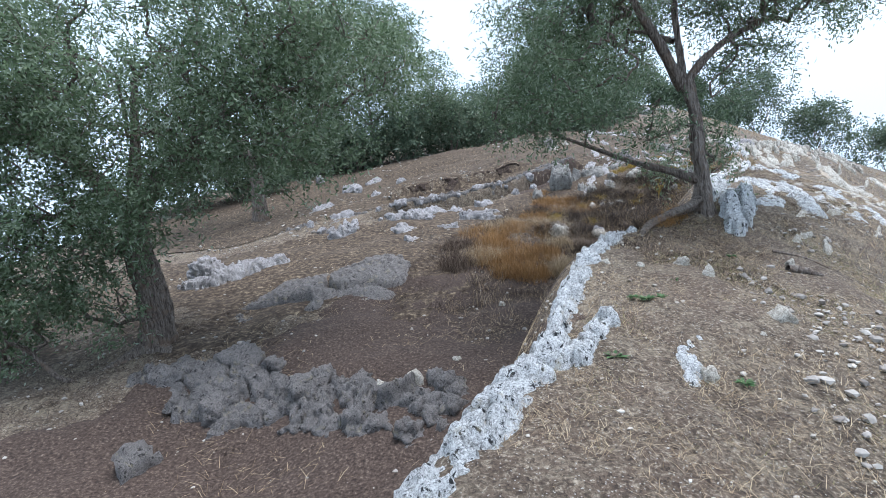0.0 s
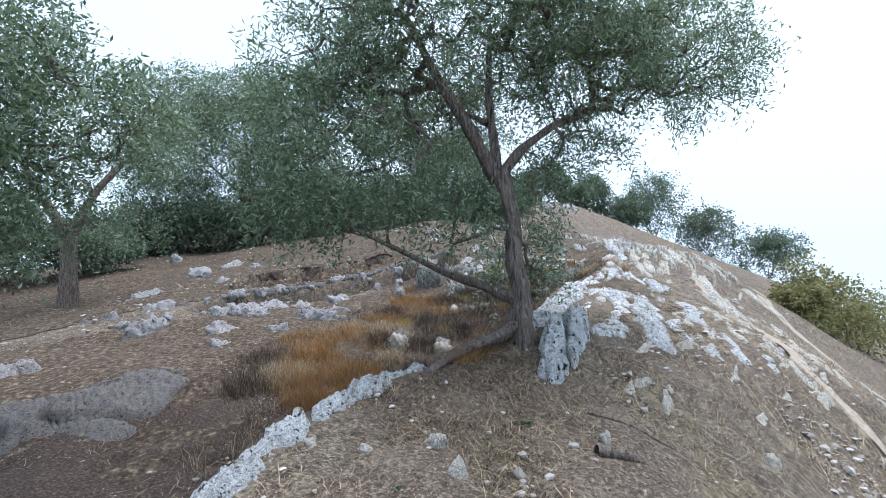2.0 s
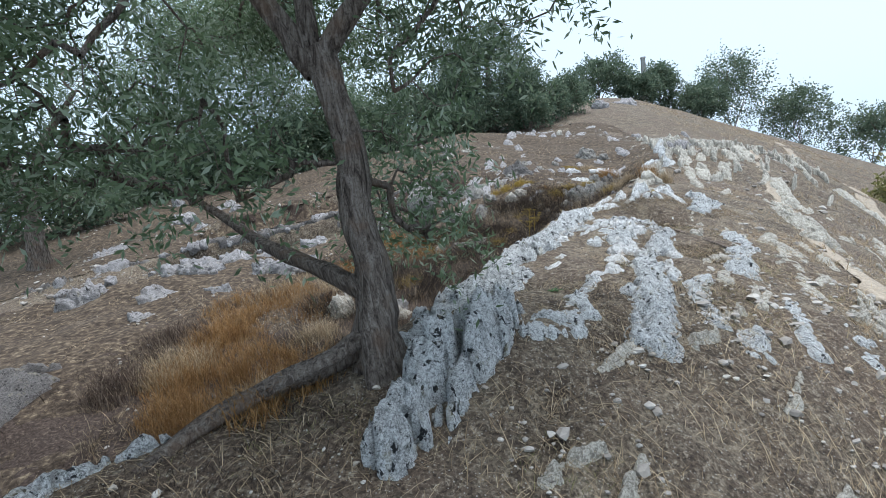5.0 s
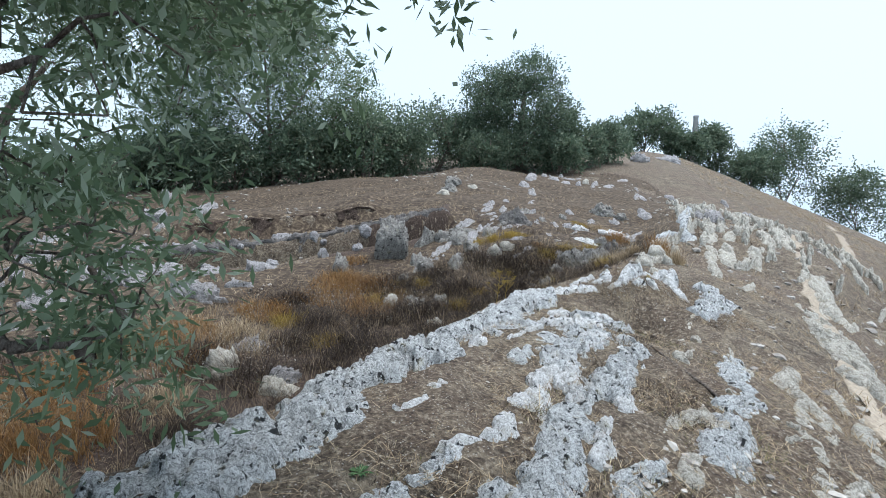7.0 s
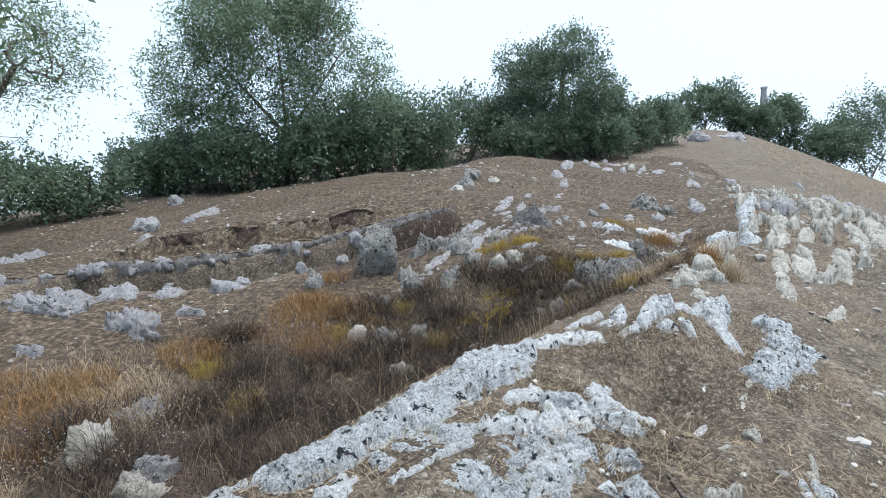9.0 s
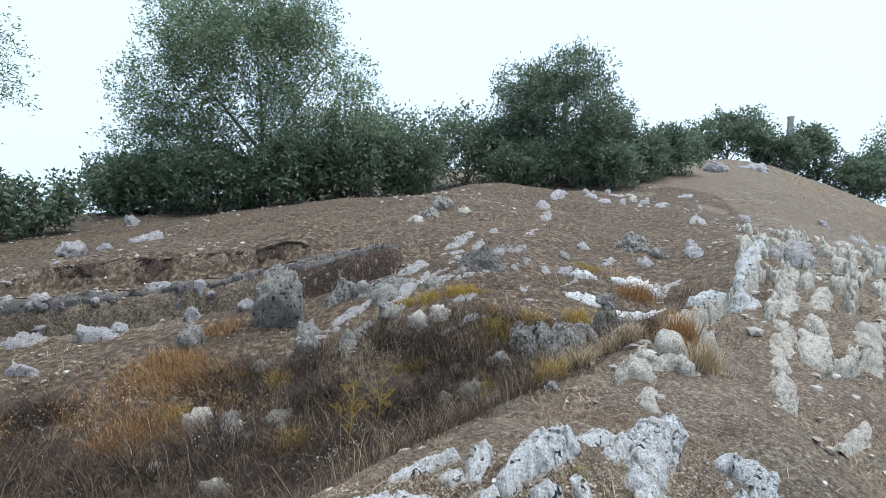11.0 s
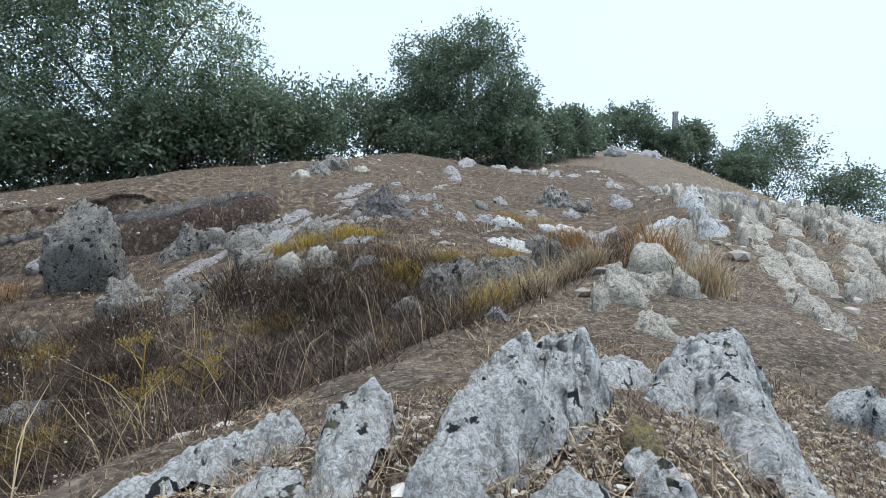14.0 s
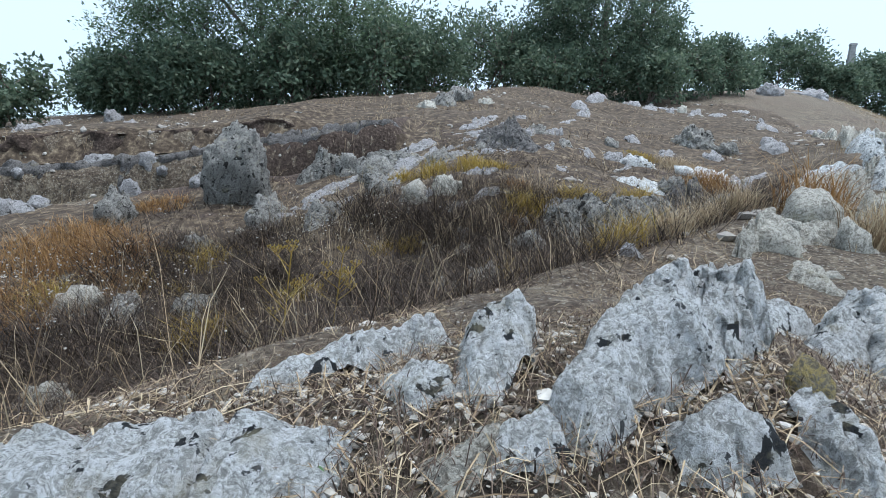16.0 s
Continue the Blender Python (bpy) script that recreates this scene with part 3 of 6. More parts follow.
rib("limestone_outcrop", [(4.6, 9.2, 0.3), (4.95, 9.7, 0.36), (5.25, 10.1, 0.3)], 0.10, RIDGE_STONE, RIB_LABEL, 10, "white outcrops along the ridge")
rib("limestone_outcrop", [(5.25, 10.4, 0.28), (5.75, 11.3, 0.36), (6.15, 12.05, 0.36), (6.35, 12.4, 0.2)], 0.09, RIDGE_STONE, RIB_LABEL, 11, "white outcrops along the ridge")
rib("limestone_outcrop", [(4.25, 7.71, 0.28), (4.37, 8.11, 0.31), (4.57, 8.62, 0.33), (4.88, 9.03, 0.18)], 0.08, RIDGE_STONE, RIB_LABEL, 12, "white outcrops along the ridge")
rib("limestone_outcrop", [(4.67, 7.79, 0.18), (4.91, 7.97, 0.27), (5.15, 8.15, 0.15)], 0.06, RIDGE_STONE, RIB_LABEL, 13, "white outcrops along the ridge")
rib("limestone_outcrop", [(5.12, 8.35, 0.09), (5.28, 8.58, 0.11), (5.43, 8.86, 0.07)], 0.04, RIDGE_STONE, RIB_LABEL, 14, "white outcrops along the ridge")
rib("limestone_outcrop", [(5.47, 7.83, 0.3), (5.78, 8.6, 0.31), (6.26, 9.7, 0.27), (6.87, 10.8, 0.22)], 0.08, RIDGE_STONE, RIB_LABEL, 15, "white outcrops along the ridge")
rib("limestone_outcrop", [(6.52, 11.56, 0.25), (6.94, 11.48, 0.31)], 0.08, RIDGE_STONE, RIB_LABEL, 16, "white outcrops along the ridge")
rib("limestone_outcrop", [(6.11, 8.25, 0.13), (6.25, 8.88, 0.15), (6.48, 9.13, 0.08)], 0.04, RIDGE_STONE, RIB_LABEL, 17, "white outcrops along the ridge")
rib("limestone_outcrop", [(6.22, 7.92, 0.19), (6.36, 8.2, 0.14)], 0.05, RIDGE_STONE, RIB_LABEL, 18, "white outcrops along the ridge")
rib("limestone_outcrop", [(6.88, 9.28, 0.22), (7.48, 10.32, 0.22), (7.88, 11.27, 0.16)], 0.06, RIDGE_STONE, RIB_LABEL, 19, "white outcrops along the ridge")
rib("limestone_outcrop", [(6.72, 8.03, 0.14), (6.89, 8.5, 0.15), (7.12, 9.02, 0.11)], 0.04, RIDGE_STONE, RIB_LABEL, 20, "white outcrops along the ridge")
rib("limestone_outcrop", [(7.14, 8.07, 0.19), (7.26, 8.46, 0.16)], 0.05, RIDGE_STONE, RIB_LABEL, 21, "white outcrops along the ridge")
rib("limestone_outcrop", [(8.58, 13.01, 0.33), (8.65, 13.73, 0.35)], 0.10, RIDGE_STONE, RIB_LABEL, 22, "white outcrops along the ridge")
rib("limestone_outcrop", [(4.5, 9.35, 0.28), (4.75, 9.65, 0.28), (5.2, 9.9, 0.22), (5.4, 10.05, 0.12)], 0.07, RIDGE_STONE, RIB_LABEL, 23, "white outcrops along the ridge")
rib("limestone_outcrop", [(4.35, 9.4, 0.2), (4.7, 9.95, 0.24), (5.05, 10.45, 0.2)], 0.06, RIDGE_STONE, RIB_LABEL, 24, "white outcrops along the ridge")
rib("limestone_outcrop", [(5.25, 10.47, 0.18), (5.52, 10.89, 0.26), (5.8, 11.35, 0.32), (6.16, 11.92, 0.25)], 0.08, RIDGE_STONE, RIB_LABEL, 25, "white outcrops along the ridge")
rib("limestone_outcrop", [(5.65, 10.67, 0.18), (5.97, 10.92, 0.19), (6.22, 11.26, 0.07)], 0.04, RIDGE_STONE, RIB_LABEL, 28, "white outcrops along the ridge")
rib("limestone_outcrop", [(5.81, 10.13, 0.18), (5.99, 10.45, 0.17), (6.22, 10.85, 0.16), (6.62, 11.07, 0.31), (6.9, 11.1, 0.14)], 0.06, RIDGE_STONE, RIB_LABEL, 29, "white outcrops along the ridge")
rib("limestone_outcrop", [(6.11, 10.12, 0.23), (6.27, 10.52, 0.26), (6.59, 10.8, 0.16)], 0.07, RIDGE_STONE, RIB_LABEL, 30, "white outcrops along the ridge")
rib("limestone_outcrop", [(6.52, 10.14, 0.16), (6.74, 10.54, 0.09), (6.89, 10.85, 0.07)], 0.04, RIDGE_STONE, RIB_LABEL, 31, "white outcrops along the ridge")
rib("limestone_outcrop", [(7.51, 10.18, 0.15), (7.72, 10.87, 0.16)], 0.05, RIDGE_STONE, RIB_LABEL, 32, "white outcrops along the ridge")
rib("limestone_outcrop", [(8.06, 12.47, 0.25), (8.74, 13.31, 0.3)], 0.08, RIDGE_STONE, RIB_LABEL, 33, "white outcrops along the ridge")
rib("limestone_outcrop", [(9.31, 14.87, 0.13), (9.7, 16.01, 0.19), (10.18, 17.18, 0.2), (10.98, 19.26, 0.22)], 0.08, PALE_STONE, RIB_LABEL, 36, "white outcrops along the ridge")
rib("limestone_outcrop", [(9.6, 17.0, 0.16), (10.1, 18.4, 0.22), (10.7, 19.9, 0.22), (11.2, 21, 0.15)], 0.17, RIDGE_STONE, RIB_LABEL, 37, "white outcrops along the ridge")
rib("limestone_outcrop", [(9.96, 16.0, 0.19), (10.3, 16.71, 0.22), (11.03, 18.25, 0.19)], 0.09, PALE_STONE, RIB_LABEL, 38, "white outcrops along the ridge")
rib("limestone_outcrop", [(10.53, 16.25, 0.24), (10.95, 17.02, 0.24)], 0.11, PALE_STONE, RIB_LABEL, 39, "white outcrops along the ridge")
rib("limestone_outcrop", [(11.73, 17.9, 0.31), (12.25, 19.13, 0.23)], 0.12, PALE_STONE, RIB_LABEL, 40, "white outcrops along the ridge")
rib("limestone_outcrop", [(12.05, 19.51, 0.18), (12.55, 21.04, 0.21)], 0.09, PALE_STONE, RIB_LABEL, 41, "white outcrops along the ridge")
rib("limestone_outcrop", [(9.22, 17.23, 0.29), (9.85, 17.28, 0.24)], 0.12, RIDGE_STONE, RIB_LABEL, 52, "white outcrops along the ridge")
rib("limestone_outcrop", [(12.2, 18.0, 0.3), (12.8, 19.6, 0.3)], 0.14, PALE_STONE, RIB_LABEL, 55, "white outcrops along the ridge")
rib("limestone_outcrop", [(11.1, 14.8, 0.3), (11.9, 16.6, 0.3)], 0.14, PALE_STONE, RIB_LABEL, 56, "white outcrops along the ridge")
rib("limestone_outcrop", [(14.13, 16.22, 0.28), (13.95, 17.32, 0.3)], 0.13, PALE_STONE, RIB_LABEL, 57, "white outcrops along the ridge")
rib("limestone_outcrop", [(10.45, 14.14, 0.39), (9.62, 11.94, 0.43)], 0.12, PALE_STONE, RIB_LABEL, 58, "white outcrops along the ridge")
rib("limestone_outcrop", [(7.56, 8.75, 0.18), (7.56, 8.45, 0.14)], 0.05, PALE_STONE, RIB_LABEL, 59, "white outcrops along the ridge")
rib("limestone_outcrop", [(7.52, 7.81, 0.2), (7.69, 8.48, 0.14)], 0.05, PALE_STONE, RIB_LABEL, 60, "white outcrops along the ridge")
rib("rock_slab", [(-3.6, 9.5, 0.9), (-2.8, 9.9, 1.7), (-1.8, 10.3, 1.9), (-0.9, 10.9, 1.0)], 0.30, DARK_STONE, "broad sloping slab of grey rock in the hollow", 91)
rib("rock_slab", [(-5.6, 11.2, 0.5), (-4.6, 11.9, 0.8), (-3.9, 12.4, 0.4)], 0.2, GREY_STONE, "low grey rock slab showing through the soil", 92)

crag([(7.29, 12.89, 0.045, 0.06), (7.36, 12.99, 0.07, 0.09), (7.46, 13.12, 0.085, 0.13), (7.56, 13.25, 0.08, 0.165), (7.62, 13.33, 0.05, 0.10)], WHITE_STONE, 11, "large leaning white limestone crag spotted with black lichen", lean=0.3)
crag([(7.13, 12.95, 0.04, 0.04), (7.14, 13.04, 0.06, 0.08), (7.14, 13.13, 0.065, 0.10), (7.13, 13.2, 0.04, 0.05)], WHITE_STONE, 12)
crag([(6.70, 12.98, 0.04, 0.03), (6.80, 13.05, 0.045, 0.04), (6.91, 13.12, 0.05, 0.065), (6.99, 13.18, 0.045, 0.06)], WHITE_STONE, 13)
crag([(7.44, 12.86, 0.035, 0.045), (7.50, 12.88, 0.045, 0.06), (7.55, 12.89, 0.035, 0.045)], WHITE_STONE, 14)
crag([(7.68, 12.84, 0.035, 0.05), (7.67, 12.92, 0.042, 0.065), (7.65, 13.0, 0.035, 0.045)], WHITE_STONE, 15)
crag([(7.70, 13.52, 0.06, 0.05), (7.80, 13.62, 0.08, 0.09), (7.90, 13.72, 0.05, 0.06)], WHITE_STONE, 16)
crag([(7.98, 13.18, 0.07, 0.08), (8.02, 13.36, 0.10, 0.12), (8.07, 13.58, 0.12, 0.15), (8.18, 13.88, 0.12, 0.17), (8.32, 14.08, 0.08, 0.13)], WHITE_STONE, 17)
crag([(7.83, 13.40, 0.05, 0.06), (7.93, 13.56, 0.07, 0.10), (8.03, 13.75, 0.06, 0.12)], WHITE_STONE, 18)
crag([(8.02, 12.86, 0.06, 0.05), (8.01, 13.02, 0.07, 0.07), (7.99, 13.14, 0.05, 0.05)], WHITE_STONE, 19)
crag([(6.62, 12.70, 0.09, 0.05), (6.76, 12.73, 0.11, 0.075), (6.90, 12.75, 0.07, 0.04)], WHITE_STONE, 20)
crag([(7.19, 12.83, 0.035, 0.03), (7.25, 12.85, 0.045, 0.045)], WHITE_STONE, 21)
crag([(7.30, 12.86, 0.035, 0.035), (7.33, 12.91, 0.04, 0.05)], WHITE_STONE, 22)
crag([(7.12, 12.77, 0.035, 0.02), (7.19, 12.83, 0.035, 0.03)], PALE_STONE, 23)
crag([(6.98, 12.99, 0.04, 0.03), (7.05, 12.93, 0.045, 0.045)], WHITE_STONE, 24)
crag([(6.45, 12.52, 0.10, 0.06), (6.55, 12.66, 0.09, 0.06)], WHITE_STONE, 26)
crag([(8.25, 14.35, 0.06, 0.04), (8.22, 14.55, 0.08, 0.06), (8.30, 14.75, 0.06, 0.04)], PALE_STONE, 27, "low pale limestone outcrop among dry grass")
crag([(7.12, 16.42, 0.12, 0.14), (7.35, 16.38, 0.24, 0.30), (7.62, 16.36, 0.28, 0.35), (7.92, 16.42, 0.22, 0.32)], LICHEN_GREY, 31, "large grey limestone block with a flat weathered face", "rock_block", 0.1)
crag([(8.06, 16.30, 0.12, 0.10), (8.25, 16.32, 0.15, 0.16), (8.42, 16.36, 0.1, 0.1)], LICHEN_GREY, 32, "fissured grey limestone beside the large block")
crag([(8.05, 16.75, 0.14, 0.28), (8.22, 16.8, 0.16, 0.3)], DARK_STONE, 33, "dark broken rock behind the large block")
crag([(7.78, 18.3, 0.10, 0.05), (7.98, 18.28, 0.16, 0.11), (8.2, 18.22, 0.12, 0.07)], WHITE_STONE, 34, "flat white limestone slab lying across the hillside")
crag([(8.35, 18.0, 0.10, 0.07), (8.65, 17.95, 0.15, 0.11), (9.0, 17.85, 0.10, 0.05)], WHITE_STONE, 35, "flat white limestone slab lying across the hillside")
crag([(6.2, 18.75, 0.2, 0.2), (6.5, 18.8, 0.24, 0.34), (6.72, 18.7, 0.16, 0.15)], DARK_STONE, 36, "dark grey broken boulder on the hillside")
crag([(4.35, 17.6, 0.1, 0.18), (4.5, 17.75, 0.13, 0.3), (4.62, 17.85, 0.1, 0.2)], LICHEN_GREY, 37, "upright grey rock at the end of the trench")
crag([(4.75, 17.75, 0.12, 0.12), (5.15, 17.95, 0.18, 0.22), (5.5, 18.05, 0.12, 0.12)], LICHEN_GREY, 38, "low grey rock bank above the scrub")
crag([(8.38, 15.22, 0.08, 0.06), (8.55, 15.32, 0.11, 0.09), (8.70, 15.42, 0.07, 0.06)], PALE_STONE, 39, "low pale limestone outcrop among dry grass")
rock("boulder", 8.58, 15.56, 0.34, 0.24, PALE_STONE, "smooth rounded pale boulder among dry grass", seed=262, cuts=4, rough=0.07)
rock("boulder", 8.95, 15.68, 0.20, 0.28, PALE_STONE, "narrow upright pale rock by the ridge", seed=405)
rock("stone", 7.665, 13.07, 0.09, 0.065, YELLOW_STONE, "small stone covered in yellow lichen", seed=777)

rock("boulder", -5.30, 11.80, 0.98, 0.54, GREY_STONE, "weathered grey boulder half sunk in dry grass", seed=10)
rock("boulder", -0.33, 16.1, 1.1, 0.22, GREY_STONE, "weathered grey boulder half sunk in dry grass", seed=17)
rock("boulder", -1.11, 14.22, 1.04, 0.23, GREY_STONE, "weathered grey boulder half sunk in dry grass", seed=24)
rock("boulder", -2.71, 14.77, 1.81, 0.38, GREY_STONE, "weathered grey boulder half sunk in dry grass", seed=31)
rock("boulder", 0.92, 14.89, 1.62, 0.28, GREY_STONE, "weathered grey boulder half sunk in dry grass", d=0.81, seed=38)
rock("boulder", -3.97, 17.86, 2.39, 0.24, GREY_STONE, "weathered grey boulder half sunk in dry grass", d=1.20, seed=45)
rock("boulder", -0.81, 13.11, 0.60, 0.15, GREY_STONE, "weathered grey boulder half sunk in dry grass", seed=52)
rock("boulder", -2.69, 22.58, 1.69, 0.24, GREY_STONE, "weathered grey boulder half sunk in dry grass", seed=59)
rock("boulder", -1.34, 6.54, 0.64, 0.22, DARK_STONE, "weathered grey boulder half sunk in dry grass", seed=66)
rock("boulder", -0.73, 6.22, 0.78, 0.29, DARK_STONE, "weathered grey boulder half sunk in dry grass", seed=73)
rock("boulder", -1.19, 5.80, 0.64, 0.30, DARK_STONE, "weathered grey boulder half sunk in dry grass", seed=80)
rock("stone", -0.98, 6.43, 0.28, 0.16, PALE_STONE, "pale limestone stone lying on bare soil", seed=87, group="loose stones on the slope")
rock("stone", -0.52, 6.43, 0.25, 0.20, PALE_STONE, "pale limestone stone lying on bare soil", seed=94, group="loose stones on the slope")
rock("boulder", -1.98, 6.60, 0.88, 0.30, DARK_STONE, "weathered grey boulder half sunk in dry grass", seed=101)
rock("stone", 0.49, 3.42, 0.17, 0.07, DARK_STONE, "weathered grey boulder half sunk in dry grass", seed=108, group="loose stones on the slope")
rock("boulder", -3.07, 7.52, 0.95, 0.27, DARK_STONE, "weathered grey boulder half sunk in dry grass", seed=115)
rock("boulder", -3.34, 6.73, 1.16, 0.22, DARK_STONE, "weathered grey boulder half sunk in dry grass", seed=122)
rock("boulder", -3.71, 5.74, 1.17, 0.24, DARK_STONE, "weathered grey boulder half sunk in dry grass", seed=129)
rock("boulder", -2.53, 6.34, 0.37, 0.14, DARK_STONE, "weathered grey boulder half sunk in dry grass", seed=136)
rock("stone", 0.83, 8.60, 0.23, 0.07, PALE_STONE, "pale limestone stone lying on bare soil", seed=143, group="loose stones on the slope")
rock("stone", 0.70, 3.70, 0.12, 0.04, PALE_STONE, "pale limestone stone lying on bare soil", seed=150, group="loose stones on the slope")
rock("stone", 0.02, 6.88, 0.13, 0.07, PALE_STONE, "pale limestone stone lying on bare soil", seed=157, group="loose stones on the slope")
rock("stone", 2.51, 5.61, 0.18, 0.10, PALE_STONE, "pale limestone stone lying on bare soil", seed=164, group="loose stones on the slope")
rock("stone", 2.59, 5.22, 0.14, 0.14, PALE_STONE, "pale limestone stone lying on bare soil", seed=171, group="loose stones on the slope")
rock("stone", 2.03, 5.52, 0.12, 0.06, PALE_STONE, "pale limestone stone lying on bare soil", seed=178, group="loose stones on the slope")
rock("stone", 1.68, 5.55, 0.12, 0.06, PALE_STONE, "pale limestone stone lying on bare soil", seed=185, group="loose stones on the slope")
rock("boulder", 2.80, 4.37, 0.33, 0.11, PALE_STONE, "pale limestone stone lying on bare soil", seed=192)
rock("stone", 2.43, 4.04, 0.09, 0.05, PALE_STONE, "pale limestone stone lying on bare soil", seed=199, group="loose stones on the slope")
rock("stone", 2.18, 4.19, 0.07, 0.03, PALE_STONE, "pale limestone stone lying on bare soil", seed=206, group="loose stones on the slope")
rock("stone", 1.70, 3.42, 0.13, 0.08, PALE_STONE, "pale limestone stone lying on bare soil", seed=213, group="loose stones on the slope")
rock("stone", 3.86, 5.91, 0.12, 0.08, PALE_STONE, "pale limestone stone lying on bare soil", seed=220, group="loose stones on the slope")
rock("standing_stone", 3.84, 17.12, 0.70, 0.98, LICHEN_GREY, "upright grey standing stone with a rounded top", d=0.5, turn=4, seed=503, sink=0.3, cuts=3, rough=0.10, blunt=0.72, taper=0.2, z=float(land(3.84, 17.12)) - 0.14)
rock("boulder", 2.96, 16.45, 0.46, 0.36, LICHEN_GREY, "rounded dark grey boulder beside the standing stone", seed=234)
rock("boulder", 4.59, 16.42, 0.37, 0.27, LICHEN_GREY, "weathered grey boulder half sunk in dry grass", seed=241)
rock("boulder", 5.17, 16.31, 0.38, 0.24, LICHEN_GREY, "weathered grey boulder half sunk in dry grass", seed=248)
rock("boulder", 6.17, 16.87, 0.38, 0.17, PALE_STONE, "flat pale stone slab lying among brown scrub", seed=255)
rock("boulder", 8.34, 17.43, 0.69, 0.23, LICHEN_GREY, "weathered grey boulder half sunk in dry grass", seed=269)
rock("boulder", 8.28, 18.22, 0.36, 0.23, LICHEN_GREY, "weathered grey boulder half sunk in dry grass", seed=276)
rock("boulder", 8.03, 19.25, 0.55, 0.16, WHITE_STONE, "weathered grey boulder half sunk in dry grass", d=0.34, blunt=0.62, cuts=3, turn=-8, seed=283)
rock("boulder", 8.83, 19.18, 0.91, 0.17, WHITE_STONE, "weathered grey boulder half sunk in dry grass", d=0.53, blunt=0.62, cuts=3, turn=-8, seed=290)
rock("boulder", 6.73, 19.64, 0.44, 0.16, LICHEN_GREY, "weathered grey boulder half sunk in dry grass", seed=297)
rock("boulder", 7.10, 19.14, 0.62, 0.12, LICHEN_GREY, "weathered grey boulder half sunk in dry grass", seed=304)
rock("boulder", 7.74, 20.03, 0.30, 0.15, LICHEN_GREY, "weathered grey boulder half sunk in dry grass", seed=311)
rock("boulder", 9.09, 21.71, 0.85, 0.37, LICHEN_GREY, "weathered grey boulder half sunk in dry grass", seed=318)
rock("boulder", 9.55, 21.33, 0.55, 0.18, LICHEN_GREY, "weathered grey boulder half sunk in dry grass", seed=325)
rock("boulder", 5.79, 17.91, 0.53, 0.20, LICHEN_GREY, "weathered grey boulder half sunk in dry grass", seed=332)
rock("boulder", 5.14, 17.68, 0.76, 0.23, LICHEN_GREY, "weathered grey boulder half sunk in dry grass", seed=339)
rock("boulder", 4.79, 17.78, 0.30, 0.26, LICHEN_GREY, "weathered grey boulder half sunk in dry grass", seed=346)
rock("boulder", 6.14, 18.44, 0.37, 0.12, LICHEN_GREY, "weathered grey boulder half sunk in dry grass", seed=353)
rock("stone", 6.48, 16.13, 0.24, 0.09, LICHEN_GREY, "weathered grey boulder half sunk in dry grass", seed=360, group="loose stones on the slope")
rock("stone", 6.53, 15.91, 0.20, 0.08, LICHEN_GREY, "weathered grey boulder half sunk in dry grass", seed=367, group="loose stones on the slope")
rock("stone", 7.01, 15.91, 0.19, 0.05, LICHEN_GREY, "weathered grey boulder half sunk in dry grass", seed=374, group="loose stones on the slope")
rock("stone", 7.53, 14.58, 0.17, 0.05, GREY_STONE, "weathered grey boulder half sunk in dry grass", seed=381, group="loose stones on the slope")
rock("boulder", 8.22, 15.04, 0.34, 0.14, PALE_STONE, "weathered grey boulder half sunk in dry grass", seed=388)
rock("stone", 8.34, 15.31, 0.28, 0.12, PALE_STONE, "weathered grey boulder half sunk in dry grass", seed=395, group="loose stones on the slope")
rock("stone", 8.63, 15.17, 0.18, 0.18, PALE_STONE, "narrow upright pale rock by the ridge", seed=402, group="loose stones on the slope")
rock("stone", 8.75, 15.18, 0.13, 0.04, PALE_STONE, "pale limestone stone lying on bare soil", seed=409, group="loose stones on the slope")
rock("stone", 8.34, 14.62, 0.09, 0.04, PALE_STONE, "weathered grey boulder half sunk in dry grass", seed=416, group="loose stones on the slope")
rock("boulder", 4.72, 22.27, 0.61, 0.25, LICHEN_GREY, "weathered grey boulder half sunk in dry grass", seed=423)
rock("boulder", 4.80, 23.49, 0.62, 0.31, LICHEN_GREY, "weathered grey boulder half sunk in dry grass", seed=430)
rock("boulder", 4.65, 21.63, 0.43, 0.15, PALE_STONE, "pale limestone stone lying on bare soil", seed=437)
rock("boulder", 5.45, 23.04, 0.54, 0.15, PALE_STONE, "pale limestone stone lying on bare soil", seed=444)
rock("boulder", 10.11, 29.09, 0.33, 0.23, PALE_STONE, "pale limestone stone lying on bare soil", seed=451)
rock("boulder", 15.96, 41.67, 1.49, 0.62, GREY_STONE, "pale limestone stone lying on bare soil", seed=458)
rock("boulder", 18.87, 44.75, 2.35, 0.46, GREY_STONE, "pale limestone stone lying on bare soil", seed=465)
rock("boulder", -3.40, 20.78, 0.86, 0.34, GREY_STONE, "weathered grey boulder half sunk in dry grass", seed=472)
rock("boulder", -1.42, 19.66, 0.49, 0.23, GREY_STONE, "weathered grey boulder half sunk in dry grass", seed=479)
rock("boulder", -2.29, 19.41, 0.57, 0.20, GREY_STONE, "weathered grey boulder half sunk in dry grass", seed=486)
rock("boulder", -5.44, 25.03, 0.56, 0.36, GREY_STONE, "weathered grey boulder half sunk in dry grass", seed=493)
rock("boulder", -1.4, 15.5, 0.9, 0.18, GREY_STONE, "weathered grey boulder half sunk in dry grass", seed=500)
rock("boulder", 0.45, 16.4, 0.9, 0.16, GREY_STONE, "weathered grey boulder half sunk in dry grass", seed=507)
rock("boulder", 1.25, 16.75, 0.8, 0.17, GREY_STONE, "weathered grey boulder half sunk in dry grass", seed=514)
